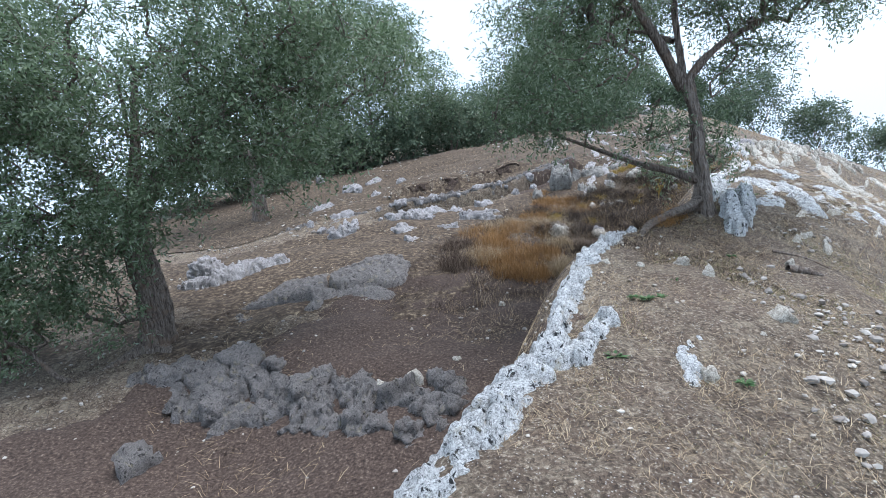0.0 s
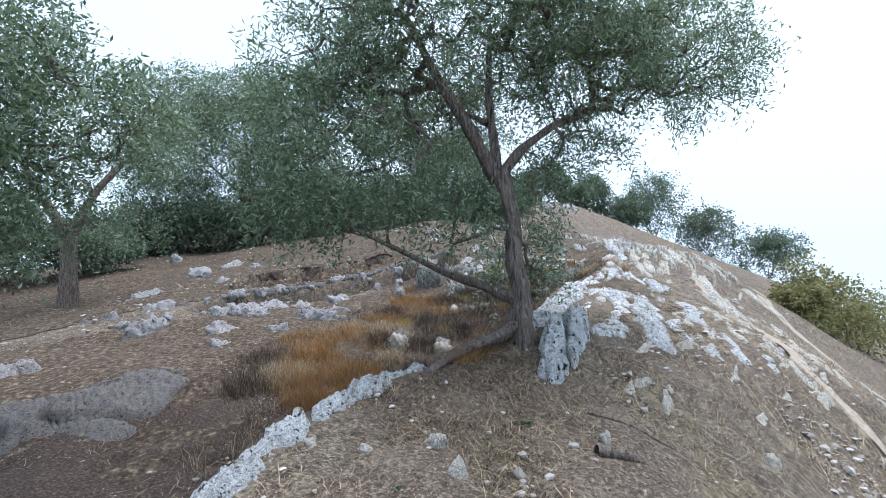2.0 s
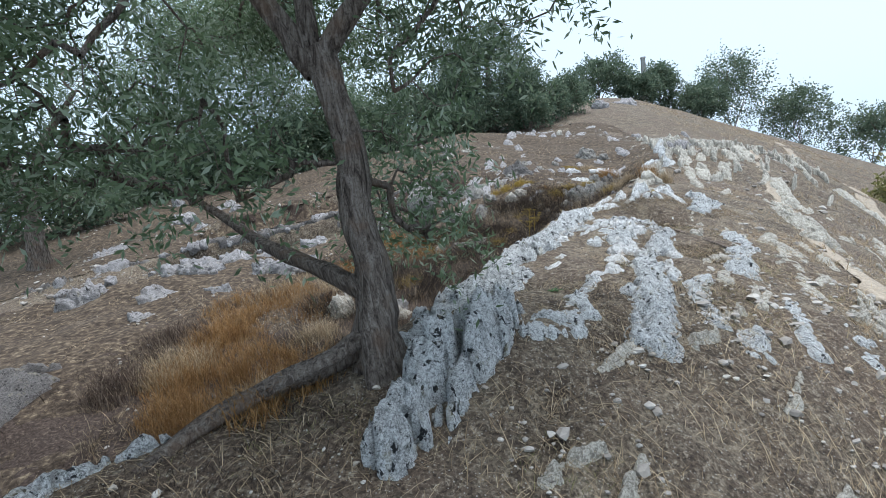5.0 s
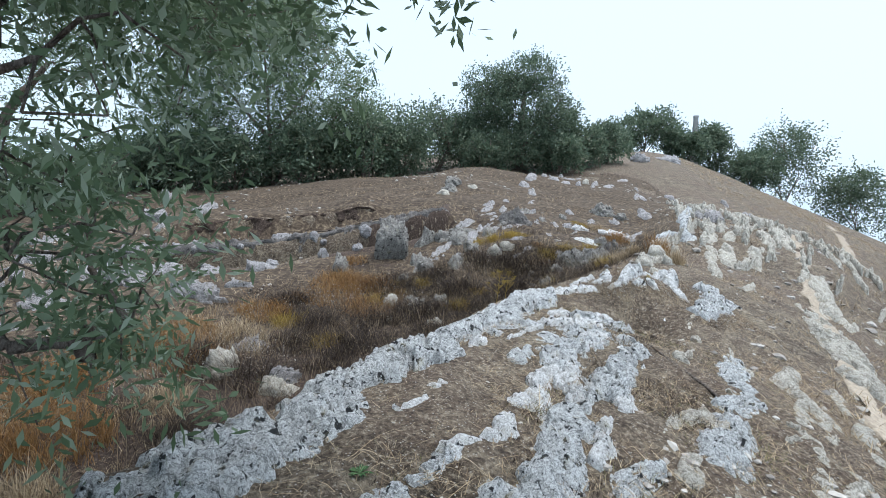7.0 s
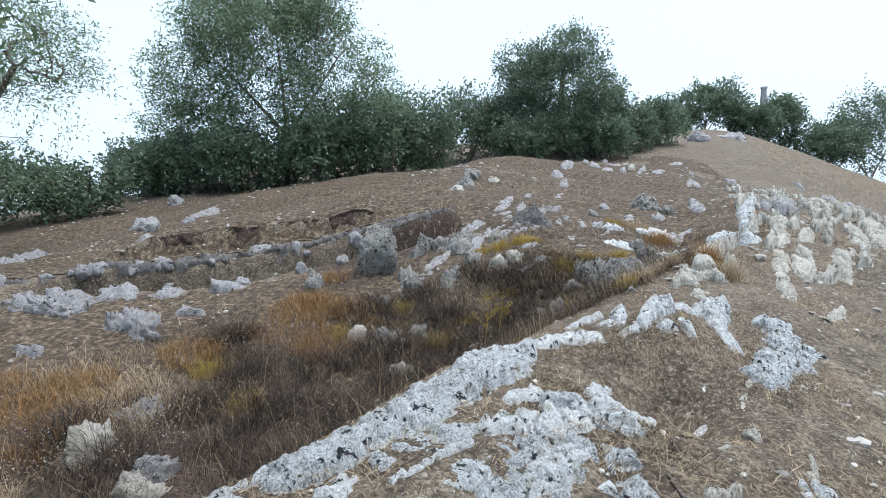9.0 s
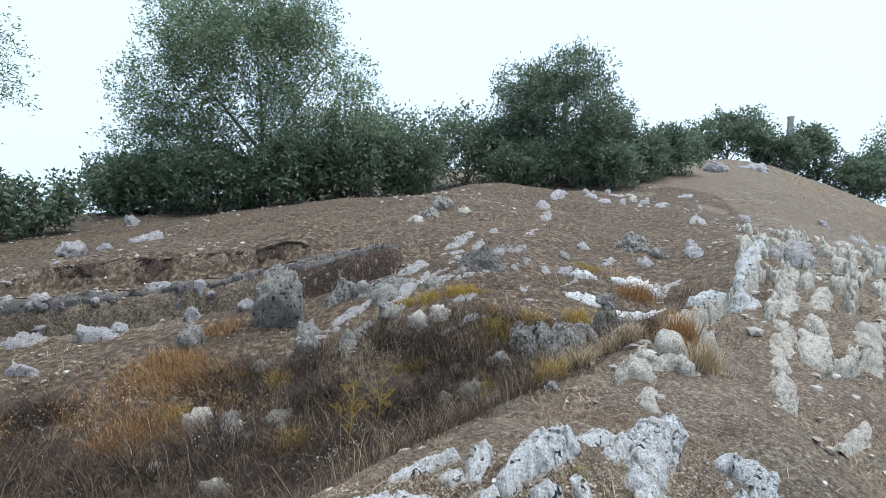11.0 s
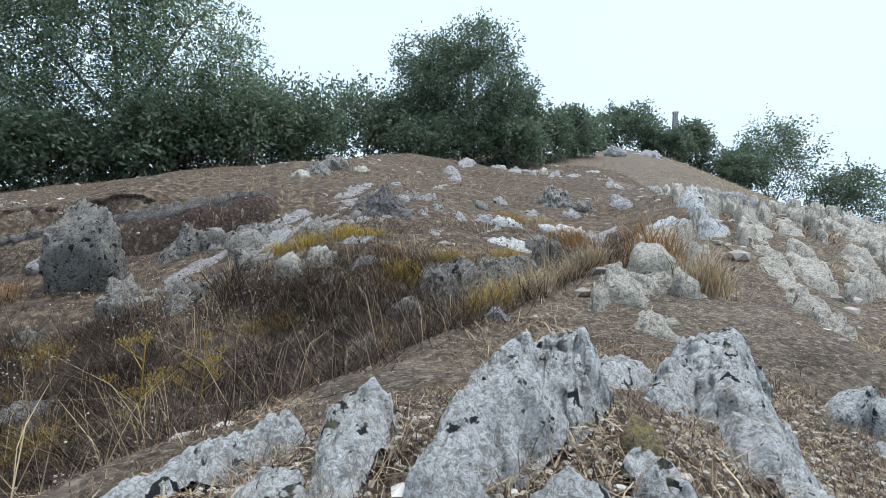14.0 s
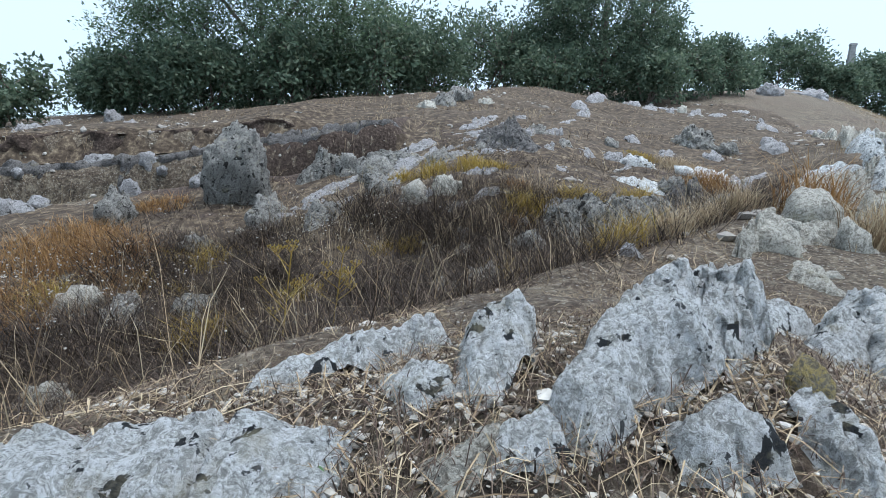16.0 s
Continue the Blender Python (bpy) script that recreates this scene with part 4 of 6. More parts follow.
rock("boulder", -0.78, 15.38, 1.08, 0.29, GREY_STONE, "weathered grey boulder half sunk in dry grass", seed=521)
rock("boulder", -2.94, 16.17, 1.41, 0.22, GREY_STONE, "weathered grey boulder half sunk in dry grass", seed=528)
rock("boulder", 0.16, 14.08, 0.92, 0.14, GREY_STONE, "weathered grey boulder half sunk in dry grass", seed=535)
rock("boulder", 1.31, 18.02, 0.64, 0.13, GREY_STONE, "weathered grey boulder half sunk in dry grass", seed=542)
rock("boulder", 4.42, 16.78, 0.41, 0.24, LICHEN_GREY, "weathered grey boulder half sunk in dry grass", seed=549)
rock("boulder", 1.45, 15.63, 0.95, 0.15, GREY_STONE, "weathered grey boulder half sunk in dry grass", seed=556)
rock("boulder", 2.68, 12.78, 0.65, 0.14, GREY_STONE, "weathered grey boulder half sunk in dry grass", seed=563)
rock("boulder", 3.45, 11.91, 0.40, 0.24, GREY_STONE, "weathered grey boulder half sunk in dry grass", seed=570)
rock("boulder", -5.53, 33.62, 2.15, 0.22, GREY_STONE, "weathered grey boulder half sunk in dry grass", seed=577)
rock("stone", 7.73, 11.74, 0.14, 0.07, PALE_STONE, "pale limestone stone lying on bare soil", seed=598, group="loose stones on the slope")
rock("stone", 5.14, 14.21, 0.11, 0.05, PALE_STONE, "pale limestone stone lying on bare soil", seed=605, group="loose stones on the slope")
rock("stone", 5.63, 6.36, 0.23, 0.10, PALE_STONE, "pale limestone stone lying on bare soil", seed=661, group="loose stones on the slope")
rock("stone", 6.40, 6.04, 0.18, 0.10, PALE_STONE, "pale limestone stone lying on bare soil", seed=668, group="loose stones on the slope")
rock("boulder", 3.46, 11.79, 0.52, 0.21, PALE_STONE, "pale limestone stone lying on bare soil", seed=675)
rock("boulder", 2.63, 12.20, 0.63, 0.27, PALE_STONE, "pale limestone stone lying on bare soil", seed=682)


def small_outcrops(count, y0, y1, d0, d1, w0, w1, h0, h1, l0, l1, mat, label, seed, level):
    """Thin broken beds of rock that run along with the ridge."""
    rng = np.random.default_rng(seed)
    made = 0
    while made < count:
        y, d = rng.uniform(y0, y1), rng.uniform(d0, d1)
        x = float(np.interp(y, *CREST_X)) + d
        if lattice(np.array([[x, y, 0.0]]), 0.55, seed)[0] + rng.uniform(-0.5, 0.5) < level:
            continue
        slope = float(np.interp(y + 1, *CREST_X) - np.interp(y - 1, *CREST_X)) / 2
        a = math.atan2(1, slope) + rng.normal() * 0.12
        n, w = rng.uniform(l0, l1), rng.uniform(w0, w1)
        pts = [(x + math.cos(a) * n * s + rng.normal() * 0.03, y + math.sin(a) * n * s, w * q) for s, q in ((-0.5, 0.6), (-0.15, 1.0), (0.2, rng.uniform(0.6, 1.1)), (0.5, 0.5))]
        rib("rock_bed", pts, rng.uniform(h0, h1), mat, label, seed * 1000 + made, "thin rock beds on the slope")
        made += 1


small_outcrops(95, 6.5, 15.0, 1.6, 5.2, 0.05, 0.17, 0.02, 0.055, 0.2, 0.8, PALE_STONE, "thin broken bed of pale limestone in the soil", 71, 0.0)
small_outcrops(150, 15.0, 25.0, -0.2, 4.2, 0.06, 0.15, 0.09, 0.20, 0.4, 1.5, PALE_STONE, "jagged bed of pale limestone along the crest", 72, -0.15)
small_outcrops(40, 20.0, 34.0, -5.0, 5.0, 0.15, 0.4, 0.06, 0.18, 0.4, 1.4, GREY_STONE, "low ledge of grey rock on the hillside", 73, 0.1)
small_outcrops(44, 16.6, 22.0, -5.2, -0.6, 0.10, 0.30, 0.04, 0.10, 0.25, 0.7, GREY_STONE, "low broken grey rock showing through the soil", 75, -0.1)
small_outcrops(26, 8.2, 12.2, 0.2, 1.5, 0.05, 0.16, 0.03, 0.07, 0.2, 0.6, WHITE_STONE, "small bed of white lichened limestone", 74, 0.0)


def trench_stones():
    rng = np.random.default_rng(8)
    for k in range(34):
        x = rng.uniform(-4.0, 4.6)
        y = float(trench_line(x)) + rng.choice((-0.42, 0.40)) + rng.normal() * 0.06
        w = rng.uniform(0.14, 0.34)
        rock("stone", x, y, w, w * rng.uniform(0.35, 0.6), GREY_STONE, "rough grey stone along the edge of the trench", seed=3000 + k, group="stones along the trench")


def bank_stones():
    rng = np.random.default_rng(9)
    for k in range(80):
        s = rng.uniform(0, 1)
        x, y = -4.3 + 4.2 * s + rng.normal() * 0.22, 7.3 - 1.5 * s + rng.normal() * 0.28
        w = rng.uniform(0.16, 0.7)
        rock("boulder", x, y, w * 0.8, w * rng.uniform(0.22, 0.42), DARK_STONE, "dark grey rock in the broken bank below the olive tree", seed=4000 + k, group="rocks of the bank")


# stones lining the trench, in the dark stone that deepens its shadow
for k, x in enumerate((-4.6, -3.1, -1.6, -0.2, 1.1, 2.3, 3.3)):
    ends = [x, x + 0.3, x + 0.6, x + 0.85]
    rib("rock_bed", [(q, float(trench_line(q)) + 0.58 + 0.12 * math.sin(9 * q), 0.12 + 0.05 * math.sin(5 * q)) for q in ends], 0.11, DARK_STONE, "row of rough grey stones lining the trench", 880 + k, "stone lining of the trench")
for k, (x0, y0, x1, y1, w, h) in enumerate(((-4.4, 7.25, -2.3, 6.75, 0.55, 0.17), (-2.5, 6.7, -0.2, 5.85, 0.5, 0.18), (-3.6, 6.5, -1.6, 6.1, 0.35, 0.14))):
    rib("rock_slab", [(x0, y0, w * 0.8), (x0 * 0.5 + x1 * 0.5, y0 * 0.5 + y1 * 0.5 + 0.08, w), (x1, y1, w * 0.7)], h, DARK_STONE, "dark craggy rock bank below the olive tree", 890 + k)
trench_stones()
bank_stones()


# ---- olive trees and bushes ----
def tube(V, F, a, b, ra, rb, sides):
    d = unit(b - a)
    s = unit(np.cross(d, (0.3, 0.9, 0.2)))
    u = np.cross(d, s)
    ang = np.arange(sides) * 2 * math.pi / sides
    ring = np.cos(ang)[:, None] * s + np.sin(ang)[:, None] * u
    k = len(V)
    V.extend(a + ring * ra)
    V.extend(b + ring * rb)
    for i in range(sides):
        j = (i + 1) % sides
        F.append((k + i, k + j, k + sides + j, k + sides + i))


def limb_mesh(V, F, pts, sides, gnarl, seed):
    """One thick gnarled limb through pts of (x, y, z, radius), as a continuous skin."""
    p = np.array(pts, float)
    s = np.concatenate([[0], np.cumsum(np.linalg.norm(np.diff(p[:, :3], axis=0), axis=1))])
    n = max(4, int(s[-1] / (0.06 if sides > 6 else 0.13)))
    t = np.linspace(0, s[-1], n)
    c = np.stack([np.interp(t, s, p[:, k]) for k in range(4)], 1)
    for _ in range(4):
        c[1:-1] = (c[:-2] + 2 * c[1:-1] + c[2:]) / 4
    d = unit(np.gradient(c[:, :3], axis=0))
    side = unit(np.cross(d, np.array((0.25, 0.93, 0.1))))
    up = np.cross(d, side)
    ang = np.arange(sides) * 2 * math.pi / sides
    ring = np.cos(ang)[None, :, None] * side[:, None] + np.sin(ang)[None, :, None] * up[:, None]
    flute = 1 + gnarl * (0.55 * np.sin(3 * ang[None, :] + 1.3 * t[:, None] + seed) + 0.35 * np.sin(7 * ang[None, :] - 2.1 * t[:, None] + 2 * seed))
    P = (c[:, None, :3] + ring * (c[:, 3:4] * flute)[..., None]).reshape(-1, 3)
    P += unit(P - c[:, :3].repeat(sides, 0)) * (lattice(P, 9.0, seed) * gnarl * 0.5 * c[:, 3].repeat(sides))[:, None]
    k = len(V)
    V.extend(P)
    for i in range(n - 1):
        for j in range(sides):
            q = (j + 1) % sides
            F.append((k + i * sides + j, k + i * sides + q, k + (i + 1) * sides + q, k + (i + 1) * sides + j))
    return c


def leaf_cloud(base, way, rng, per, span, length, width, droop):
    """Leaves set along short twigs that start at base and run along way."""
    n = len(base) * per
    t = rng.uniform(0.05, 1.0, n)
    b, w = base.repeat(per, 0), way.repeat(per, 0)
    at = b + w * (t * span * rng.uniform(0.6, 1.2, n))[:, None]
    at[:, 2] -= droop * span * t * t
    at += rng.normal(size=(n, 3)) * span * 0.17
    a = unit(w * 0.5 + rng.normal(size=(n, 3)) * 0.75 + (0, 0, -0.15))
    side = unit(np.cross(a, rng.normal(size=(n, 3))))
    ll = (length * rng.uniform(0.65, 1.25, n))[:, None]
    ww = (width * rng.uniform(0.7, 1.2, n))[:, None]
    V = np.stack([at, at + a * ll * 0.5 + side * ww * 0.5, at + a * ll, at + a * ll * 0.5 - side * ww * 0.5], 1).reshape(-1, 3)
    F = np.arange(n * 4).reshape(n, 4)
    return V, F


def tree(name, x, y, limbs, blobs, twigs, per, seed, label, leaf=(0.065, 0.019), span=0.42, droop=0.5, mat=None, thin=0.0036, sides=12, gnarl=0.24, category="tree", group="", z=None, hole=0.0):
    """A tree: main limbs of (x, y, z, radius) from its foot, and twigs that fill blobs of (x, y, z, rx, ry, rz)."""
    rng = np.random.default_rng(seed)
    base = np.array((x, y, float(land(x, y)) if z is None else z))
    root = tagged(new(name), label, category, group)
    root.location = base
    V, F, nodes = [], [], []
    for k, pts in enumerate(limbs):
        LV, LF = [], []
        c = limb_mesh(LV, LF, pts, sides if pts[0][3] > 0.05 else 6, gnarl, seed + k)
        nodes.extend(c[len(c) // 4:, :3])
        what = "stem" if category == "bush" else "trunk" if k == 0 else "root" if pts[-1][2] < pts[0][2] else "limb"
        part(what, mesh_from(what, np.array(LV), np.array(LF), BARK, True), root)
    nodes = np.array(nodes)
    start = len(nodes)
    vol = np.array([b[3] * b[4] * b[5] for b in blobs]) ** 0.75
    pick = rng.choice(len(blobs), twigs, p=vol / vol.sum())
    B = np.array(blobs, float)[pick]
    u = unit(rng.normal(size=(twigs, 3)))
    tips = B[:, :3] + u * B[:, 3:6] * (rng.uniform(0.12, 1.0, twigs) ** 0.42)[:, None]
    keep = lattice(tips, 0.9, seed + 11) + 0.5 * lattice(tips, 2.1, seed + 13) > hole - 0.55
    tips = tips[keep]
    order = np.argsort(np.min(np.linalg.norm(tips[:, None] - nodes[None], axis=2), axis=1))
    tips = tips[order]
    pos = np.concatenate([nodes, tips])
    par = np.full(len(pos), -1)
    for k in range(len(tips)):
        i = start + k
        d = np.linalg.norm(pos[:i] - pos[i], axis=1)
        par[i] = int(np.argmin(d + 0.12 * (pos[:i, 2] > pos[i, 2] + 0.2)))
    load = np.ones(len(pos))
    for i in range(len(pos) - 1, start - 1, -1):
        load[par[i]] += load[i]
    for i in range(start, len(pos)):
        a, b = pos[par[i]], pos[i]
        r = thin * math.sqrt(load[i])
        mid = (a + b) / 2 + rng.normal(size=3) * 0.06 * np.linalg.norm(b - a)
        ns = 5 if r > 0.012 else 3
        if category == "bush" or ns == 3:
            tube(V, F, a, b, min(r, 0.04), min(r * 0.8, 0.035), 3)
            continue
        tube(V, F, a, mid, min(r * 1.15, 0.045), min(r, 0.04), ns)
        tube(V, F, mid, b, min(r, 0.04), min(r * 0.8, 0.035), ns)
    way = unit(pos[start:] - pos[par[start:]] + rng.normal(size=(len(tips), 3)) * 0.25 + (0, 0, 0.05))
    LV, LF = leaf_cloud(tips, way, rng, per, span, leaf[0], leaf[1], droop)
    tagged(part("twig_tangle", mesh_from("twig_tangle", np.array(V), np.array(F), BARK, True), root), kind="stuff")
    part("crown", mesh_from("crown", LV, LF, mat or LEAF), root)
    return root


tree("olive_tree", 3.72, 7.58,
     [[(0, 0, -0.45, 0.20), (0, 0.0, -0.1, 0.155), (0.0, 0.03, 0.14, 0.126), (0.04, 0.08, 0.4, 0.098), (-0.05, 0.1, 0.75, 0.092), (0.0, 0.15, 1.15, 0.084), (-0.13, 0.2, 1.75, 0.089)],
      [(-0.16, 0.2, 1.6, 0.077), (-0.45, 0.15, 2.15, 0.059), (-0.8, 0.1, 2.7, 0.049), (-1.1, 0.2, 3.4, 0.032)],
      [(-0.15, 0.2, 1.65, 0.063), (0.15, 0.2, 2.0, 0.052), (0.6, 0.3, 2.3, 0.038), (1.2, 0.4, 2.5, 0.025)],
      [(-0.2, 0.4, 2.3, 0.04), (-0.3, 1.3, 2.7, 0.03), (-0.7, 2.4, 2.9, 0.018)],
      [(-0.15, 0.2, 1.7, 0.056), (-0.2, 0.3, 2.6, 0.042), (-0.1, 0.5, 3.5, 0.025)],
      [(0, 0.05, 0.30, 0.07), (-0.33, 0.22, 0.46, 0.05), (-0.72, 0.5, 0.60, 0.04), (-1.15, 0.9, 0.85, 0.032), (-1.8, 1.3, 1.2, 0.02)],
      [(0.02, 0.05, 0.05, 0.094), (-0.2, -0.1, -0.03, 0.07), (-0.5, -0.15, -0.12, 0.059), (-0.92, -0.3, -0.24, 0.05), (-1.12, -0.6, -0.32, 0.042), (-1.3, -0.85, -0.42, 0.03)]],
     [(-1.95, 0.2, 1.9, 1.1, 1.2, 0.95), (-0.6, 0.5, 3.7, 1.9, 1.7, 1.2), (1.1, 0.3, 2.9, 1.0, 1.0, 0.6), (2.4, 0.3, 3.1, 0.85, 0.7, 0.7), (-1.9, 0.4, 3.2, 1.05, 1.1, 0.85),
      (0.45, 0.45, 1.2, 0.35, 0.4, 1.0), (0.9, -0.5, 3.4, 1.1, 1.0, 0.5), (-0.7, -0.1, 1.15, 0.45, 0.4, 0.35), (-0.3, 2.5, 2.7, 0.9, 1.0, 0.7), (-1.2, 2.9, 2.8, 0.7, 0.7, 0.5), (0.0, 1.2, 0.8, 0.2, 0.22, 0.6), (0.9, 0.7, 2.05, 0.75, 0.5, 0.28)],
     2800, 40, 21, "gnarled olive tree with a twisted grey trunk beside the ridge", z=float(land(3.72, 7.58)) + 0.18, gnarl=0.36, leaf=(0.072, 0.021), span=0.36, hole=0.14)
tree("olive_tree", -4.85, 8.45,
     [[(0, 0, -0.2, 0.36), (0.03, 0, 0.2, 0.27), (0.05, 0.05, 0.8, 0.22), (-0.1, 0.1, 1.6, 0.20), (-0.05, 0.1, 2.2, 0.19)],
      [(-0.05, 0.1, 2.0, 0.15), (0.5, 0.0, 2.7, 0.11), (1.3, 0.1, 3.4, 0.07), (2.2, 0.1, 3.8, 0.04)],
      [(-0.05, 0.1, 2.0, 0.15), (-0.6, 0.1, 2.8, 0.11), (-1.4, 0.1, 3.5, 0.06)],
      [(-0.05, 0.1, 2.1, 0.12), (0.1, 0.2, 3.2, 0.08), (0.2, 0.3, 4.3, 0.04)],
      [(0.1, -0.1, -0.05, 0.16), (0.45, -0.35, -0.12, 0.11), (0.8, -0.6, -0.28, 0.07)],
      [(-0.1, -0.2, -0.05, 0.16), (-0.3, -0.6, -0.14, 0.11), (-0.6, -0.9, -0.3, 0.07)]],
     [(0.4, 0.2, 4.2, 2.7, 2.0, 1.6), (-1.8, 0.2, 4.6, 2.0, 1.8, 1.4), (2.2, 0.0, 3.3, 1.7, 1.2, 1.0), (-1.8, -0.2, 2.9, 1.6, 1.4, 1.6), (-1.4, -0.8, 1.4, 1.0, 0.8, 1.2), (0.4, -0.6, 2.4, 0.9, 0.7, 0.6), (-0.5, -0.5, 0.9, 0.55, 0.5, 1.0), (-0.1, -0.5, 1.7, 0.6, 0.4, 0.7), (-2.2, -0.6, 0.9, 0.9, 0.8, 1.0), (1.8, 0.3, 5.2, 2.2, 1.8, 1.2), (3.5, 0.4, 4.3, 1.4, 1.0, 0.9), (-3.4, -0.4, 2.2, 1.4, 1.0, 1.6)],
     3900, 38, 33, "old dense olive tree with leaning dark trunk and drooping foliage", leaf=(0.088, 0.031), span=0.42)
tree("olive_tree", -6.3, 18.6,
     [[(0, 0, -0.2, 0.30), (0.05, 0, 0.8, 0.22), (0.1, 0, 2.0, 0.2)], [(0.1, 0, 1.9, 0.15), (0.8, 0, 3.2, 0.1), (1.8, 0, 4.3, 0.05)], [(0.1, 0, 1.9, 0.15), (-0.8, 0.1, 3.4, 0.1), (-1.4, 0.1, 4.6, 0.05)]],
     [(0.2, 0, 5.2, 2.9, 2.6, 1.9), (2.4, -0.2, 4.2, 1.3, 1.3, 1.3), (-2.2, 0, 4.2, 1.6, 1.5, 1.3), (1.6, -0.4, 2.6, 1.3, 1.2, 1.2), (-1.2, -0.3, 2.4, 1.2, 1.1, 1.0), (0.3, -0.8, 3.6, 1.6, 1.0, 1.0)],
     1000, 34, 41, "tall olive tree with thin open crown on the slope", leaf=(0.10, 0.032), span=0.6, hole=0.5)
tree("olive_tree", -3.4, 29.2,
     [[(0, 0, -0.2, 0.150), (0.1, 0, 1.0, 0.120), (0.1, 0, 2.2, 0.100)], [(0.1, 0, 2.0, 0.075), (1.4, 0, 3.6, 0.045), (2.4, 0, 5.0, 0.025)], [(0.1, 0, 2.0, 0.080), (-1.6, 0.1, 3.8, 0.050), (-3.0, 0.1, 5.2, 0.025)],
      [(0.1, 0, 2.0, 0.075), (0, 0, 4.0, 0.050), (-0.2, 0, 6.2, 0.025)], [(0.2, 0, 0, 0.100), (2.0, 0, 2.0, 0.060), (3.4, 0, 3.4, 0.030)], [(-0.2, 0, 0, 0.100), (-2.2, 0, 2.0, 0.060), (-3.8, 0, 3.2, 0.030)]],
     [(-0.4, 0, 6.0, 3.3, 3.0, 2.2), (-3.0, 0, 7.3, 1.7, 1.7, 1.5), (0.4, 0, 7.4, 2.2, 2.0, 1.2), (2.6, -0.2, 4.2, 2.2, 2.0, 1.8), (-3.6, -0.2, 4.2, 2.1, 2.0, 2.0), (0.8, 0, 6.5, 1.8, 1.8, 1.0), (-2.5, 0, 6.3, 1.6, 1.6, 1.0), (-0.5, 0, 3.2, 3.4, 2.0, 1.0), (-4.6, 0, 2.4, 1.6, 1.6, 1.2), (3.6, 0, 2.6, 1.4, 1.6, 1.2)],
     2500, 30, 52, "large spreading olive tree on the misty hillside", leaf=(0.15, 0.056), span=0.75)
tree("olive_tree", 7.9, 35.2,
     [[(0, 0, -0.2, 0.3), (0.1, 0, 1.2, 0.22), (0.0, 0, 2.6, 0.15), (0.1, 0, 4.4, 0.06)], [(0.1, 0, 1.0, 0.15), (1.3, 0, 2.6, 0.08), (2.0, 0, 3.6, 0.04)], [(0.1, 0, 1.0, 0.15), (-1.3, 0, 2.6, 0.08), (-2.2, 0, 3.4, 0.04)]],
     [(0.0, 0, 3.2, 2.9, 2.2, 1.7), (0.2, 0, 4.8, 1.6, 1.5, 1.2), (-1.6, 0, 4.2, 1.5, 1.4, 1.0), (-1.9, -0.2, 2.2, 1.4, 1.4, 1.4), (1.9, -0.2, 2.2, 1.3, 1.4, 1.4), (0, -0.6, 1.2, 3.0, 1.6, 1.1)],
     1600, 29, 63, "round dark green tree standing above the hedge", leaf=(0.16, 0.062), span=0.7, mat=BUSH_LEAF)


def bush(x, y, w, h, seed, label="dense dark evergreen bush on the hillside", mat=None, twigs=380, per=14, leaf=(0.18, 0.085), d=None):
    rng = np.random.default_rng(seed)
    d = d or w * 0.8
    stems = [[(rng.uniform(-0.15, 0.15), rng.uniform(-0.15, 0.15), -0.15, 0.05), (rng.uniform(-0.25, 0.25) * w, rng.uniform(-0.2, 0.2) * d, 0.35 * h, 0.035), (rng.uniform(-0.35, 0.35) * w, rng.uniform(-0.3, 0.3) * d, 0.7 * h, 0.02)] for _ in range(4)]
    blobs = [(0, 0, 0.42 * h, 0.48 * w, 0.48 * d, 0.42 * h)] + [(rng.uniform(-0.3, 0.3) * w, rng.uniform(-0.3, 0.3) * d, rng.uniform(0.45, 0.75) * h, 0.24 * w, 0.24 * d, 0.26 * h) for _ in range(4)]
    return tree("bush", x, y, stems, blobs, twigs, per, seed, label, leaf=leaf, span=0.14 * h + 0.2, droop=0.1, mat=mat or BUSH_LEAF, sides=6, category="bush", group="bushes on the hillside")


for x, y, w, h, s in ((0.6, 32.0, 4.2, 3.4, 1), (3.4, 34.5, 3.8, 3.4, 2), (4.9, 36.0, 3.0, 3.0, 3), (11.0, 36.2, 3.2, 2.3, 4), (13.0, 38.0, 3.0, 2.1, 5), (-1.4, 30.2, 4.0, 2.6, 6), (-4.6, 30.5, 4.6, 2.4, 7),
                      (-7.8, 30.6, 4.4, 2.6, 8), (-10.8, 31.0, 4.4, 2.4, 9), (-26, 42, 7, 3.0, 12), (2.0, 30.6, 2.8, 2.4, 14),
                      (-8.8, 28.2, 2.8, 1.5, 15), (-6.8, 28.0, 3.6, 2.3, 16), (-4.2, 27.6, 3.4, 2.0, 17), (-1.6, 28.0, 3.4, 2.2, 18), (0.8, 29.0, 3.0, 2.4, 19), (6.2, 33.4, 3.2, 2.0, 20), (-10.5, 22.5, 4.6, 2.7, 22), (-7.9, 23.6, 2.8, 1.9, 23), (9.6, 34.0, 3.0, 1.8, 21)):
    bush(x, y, w, h * 1.15, 100 + s, twigs=430, per=15)
for x, y, w, h, s in ((19.5, 21.0, 3.2, 2.9, 1), (22.5, 22.5, 3.6, 3.2, 2), (25, 21, 3.5, 3.0, 3), (17.5, 19.0, 1.8, 1.3, 4), (28, 27, 4, 3.5, 5)):
    bush(x, y, w, h, 200 + s, "yellowish dry bush on the steep slope", mat=YELLOW_GREEN, twigs=260)
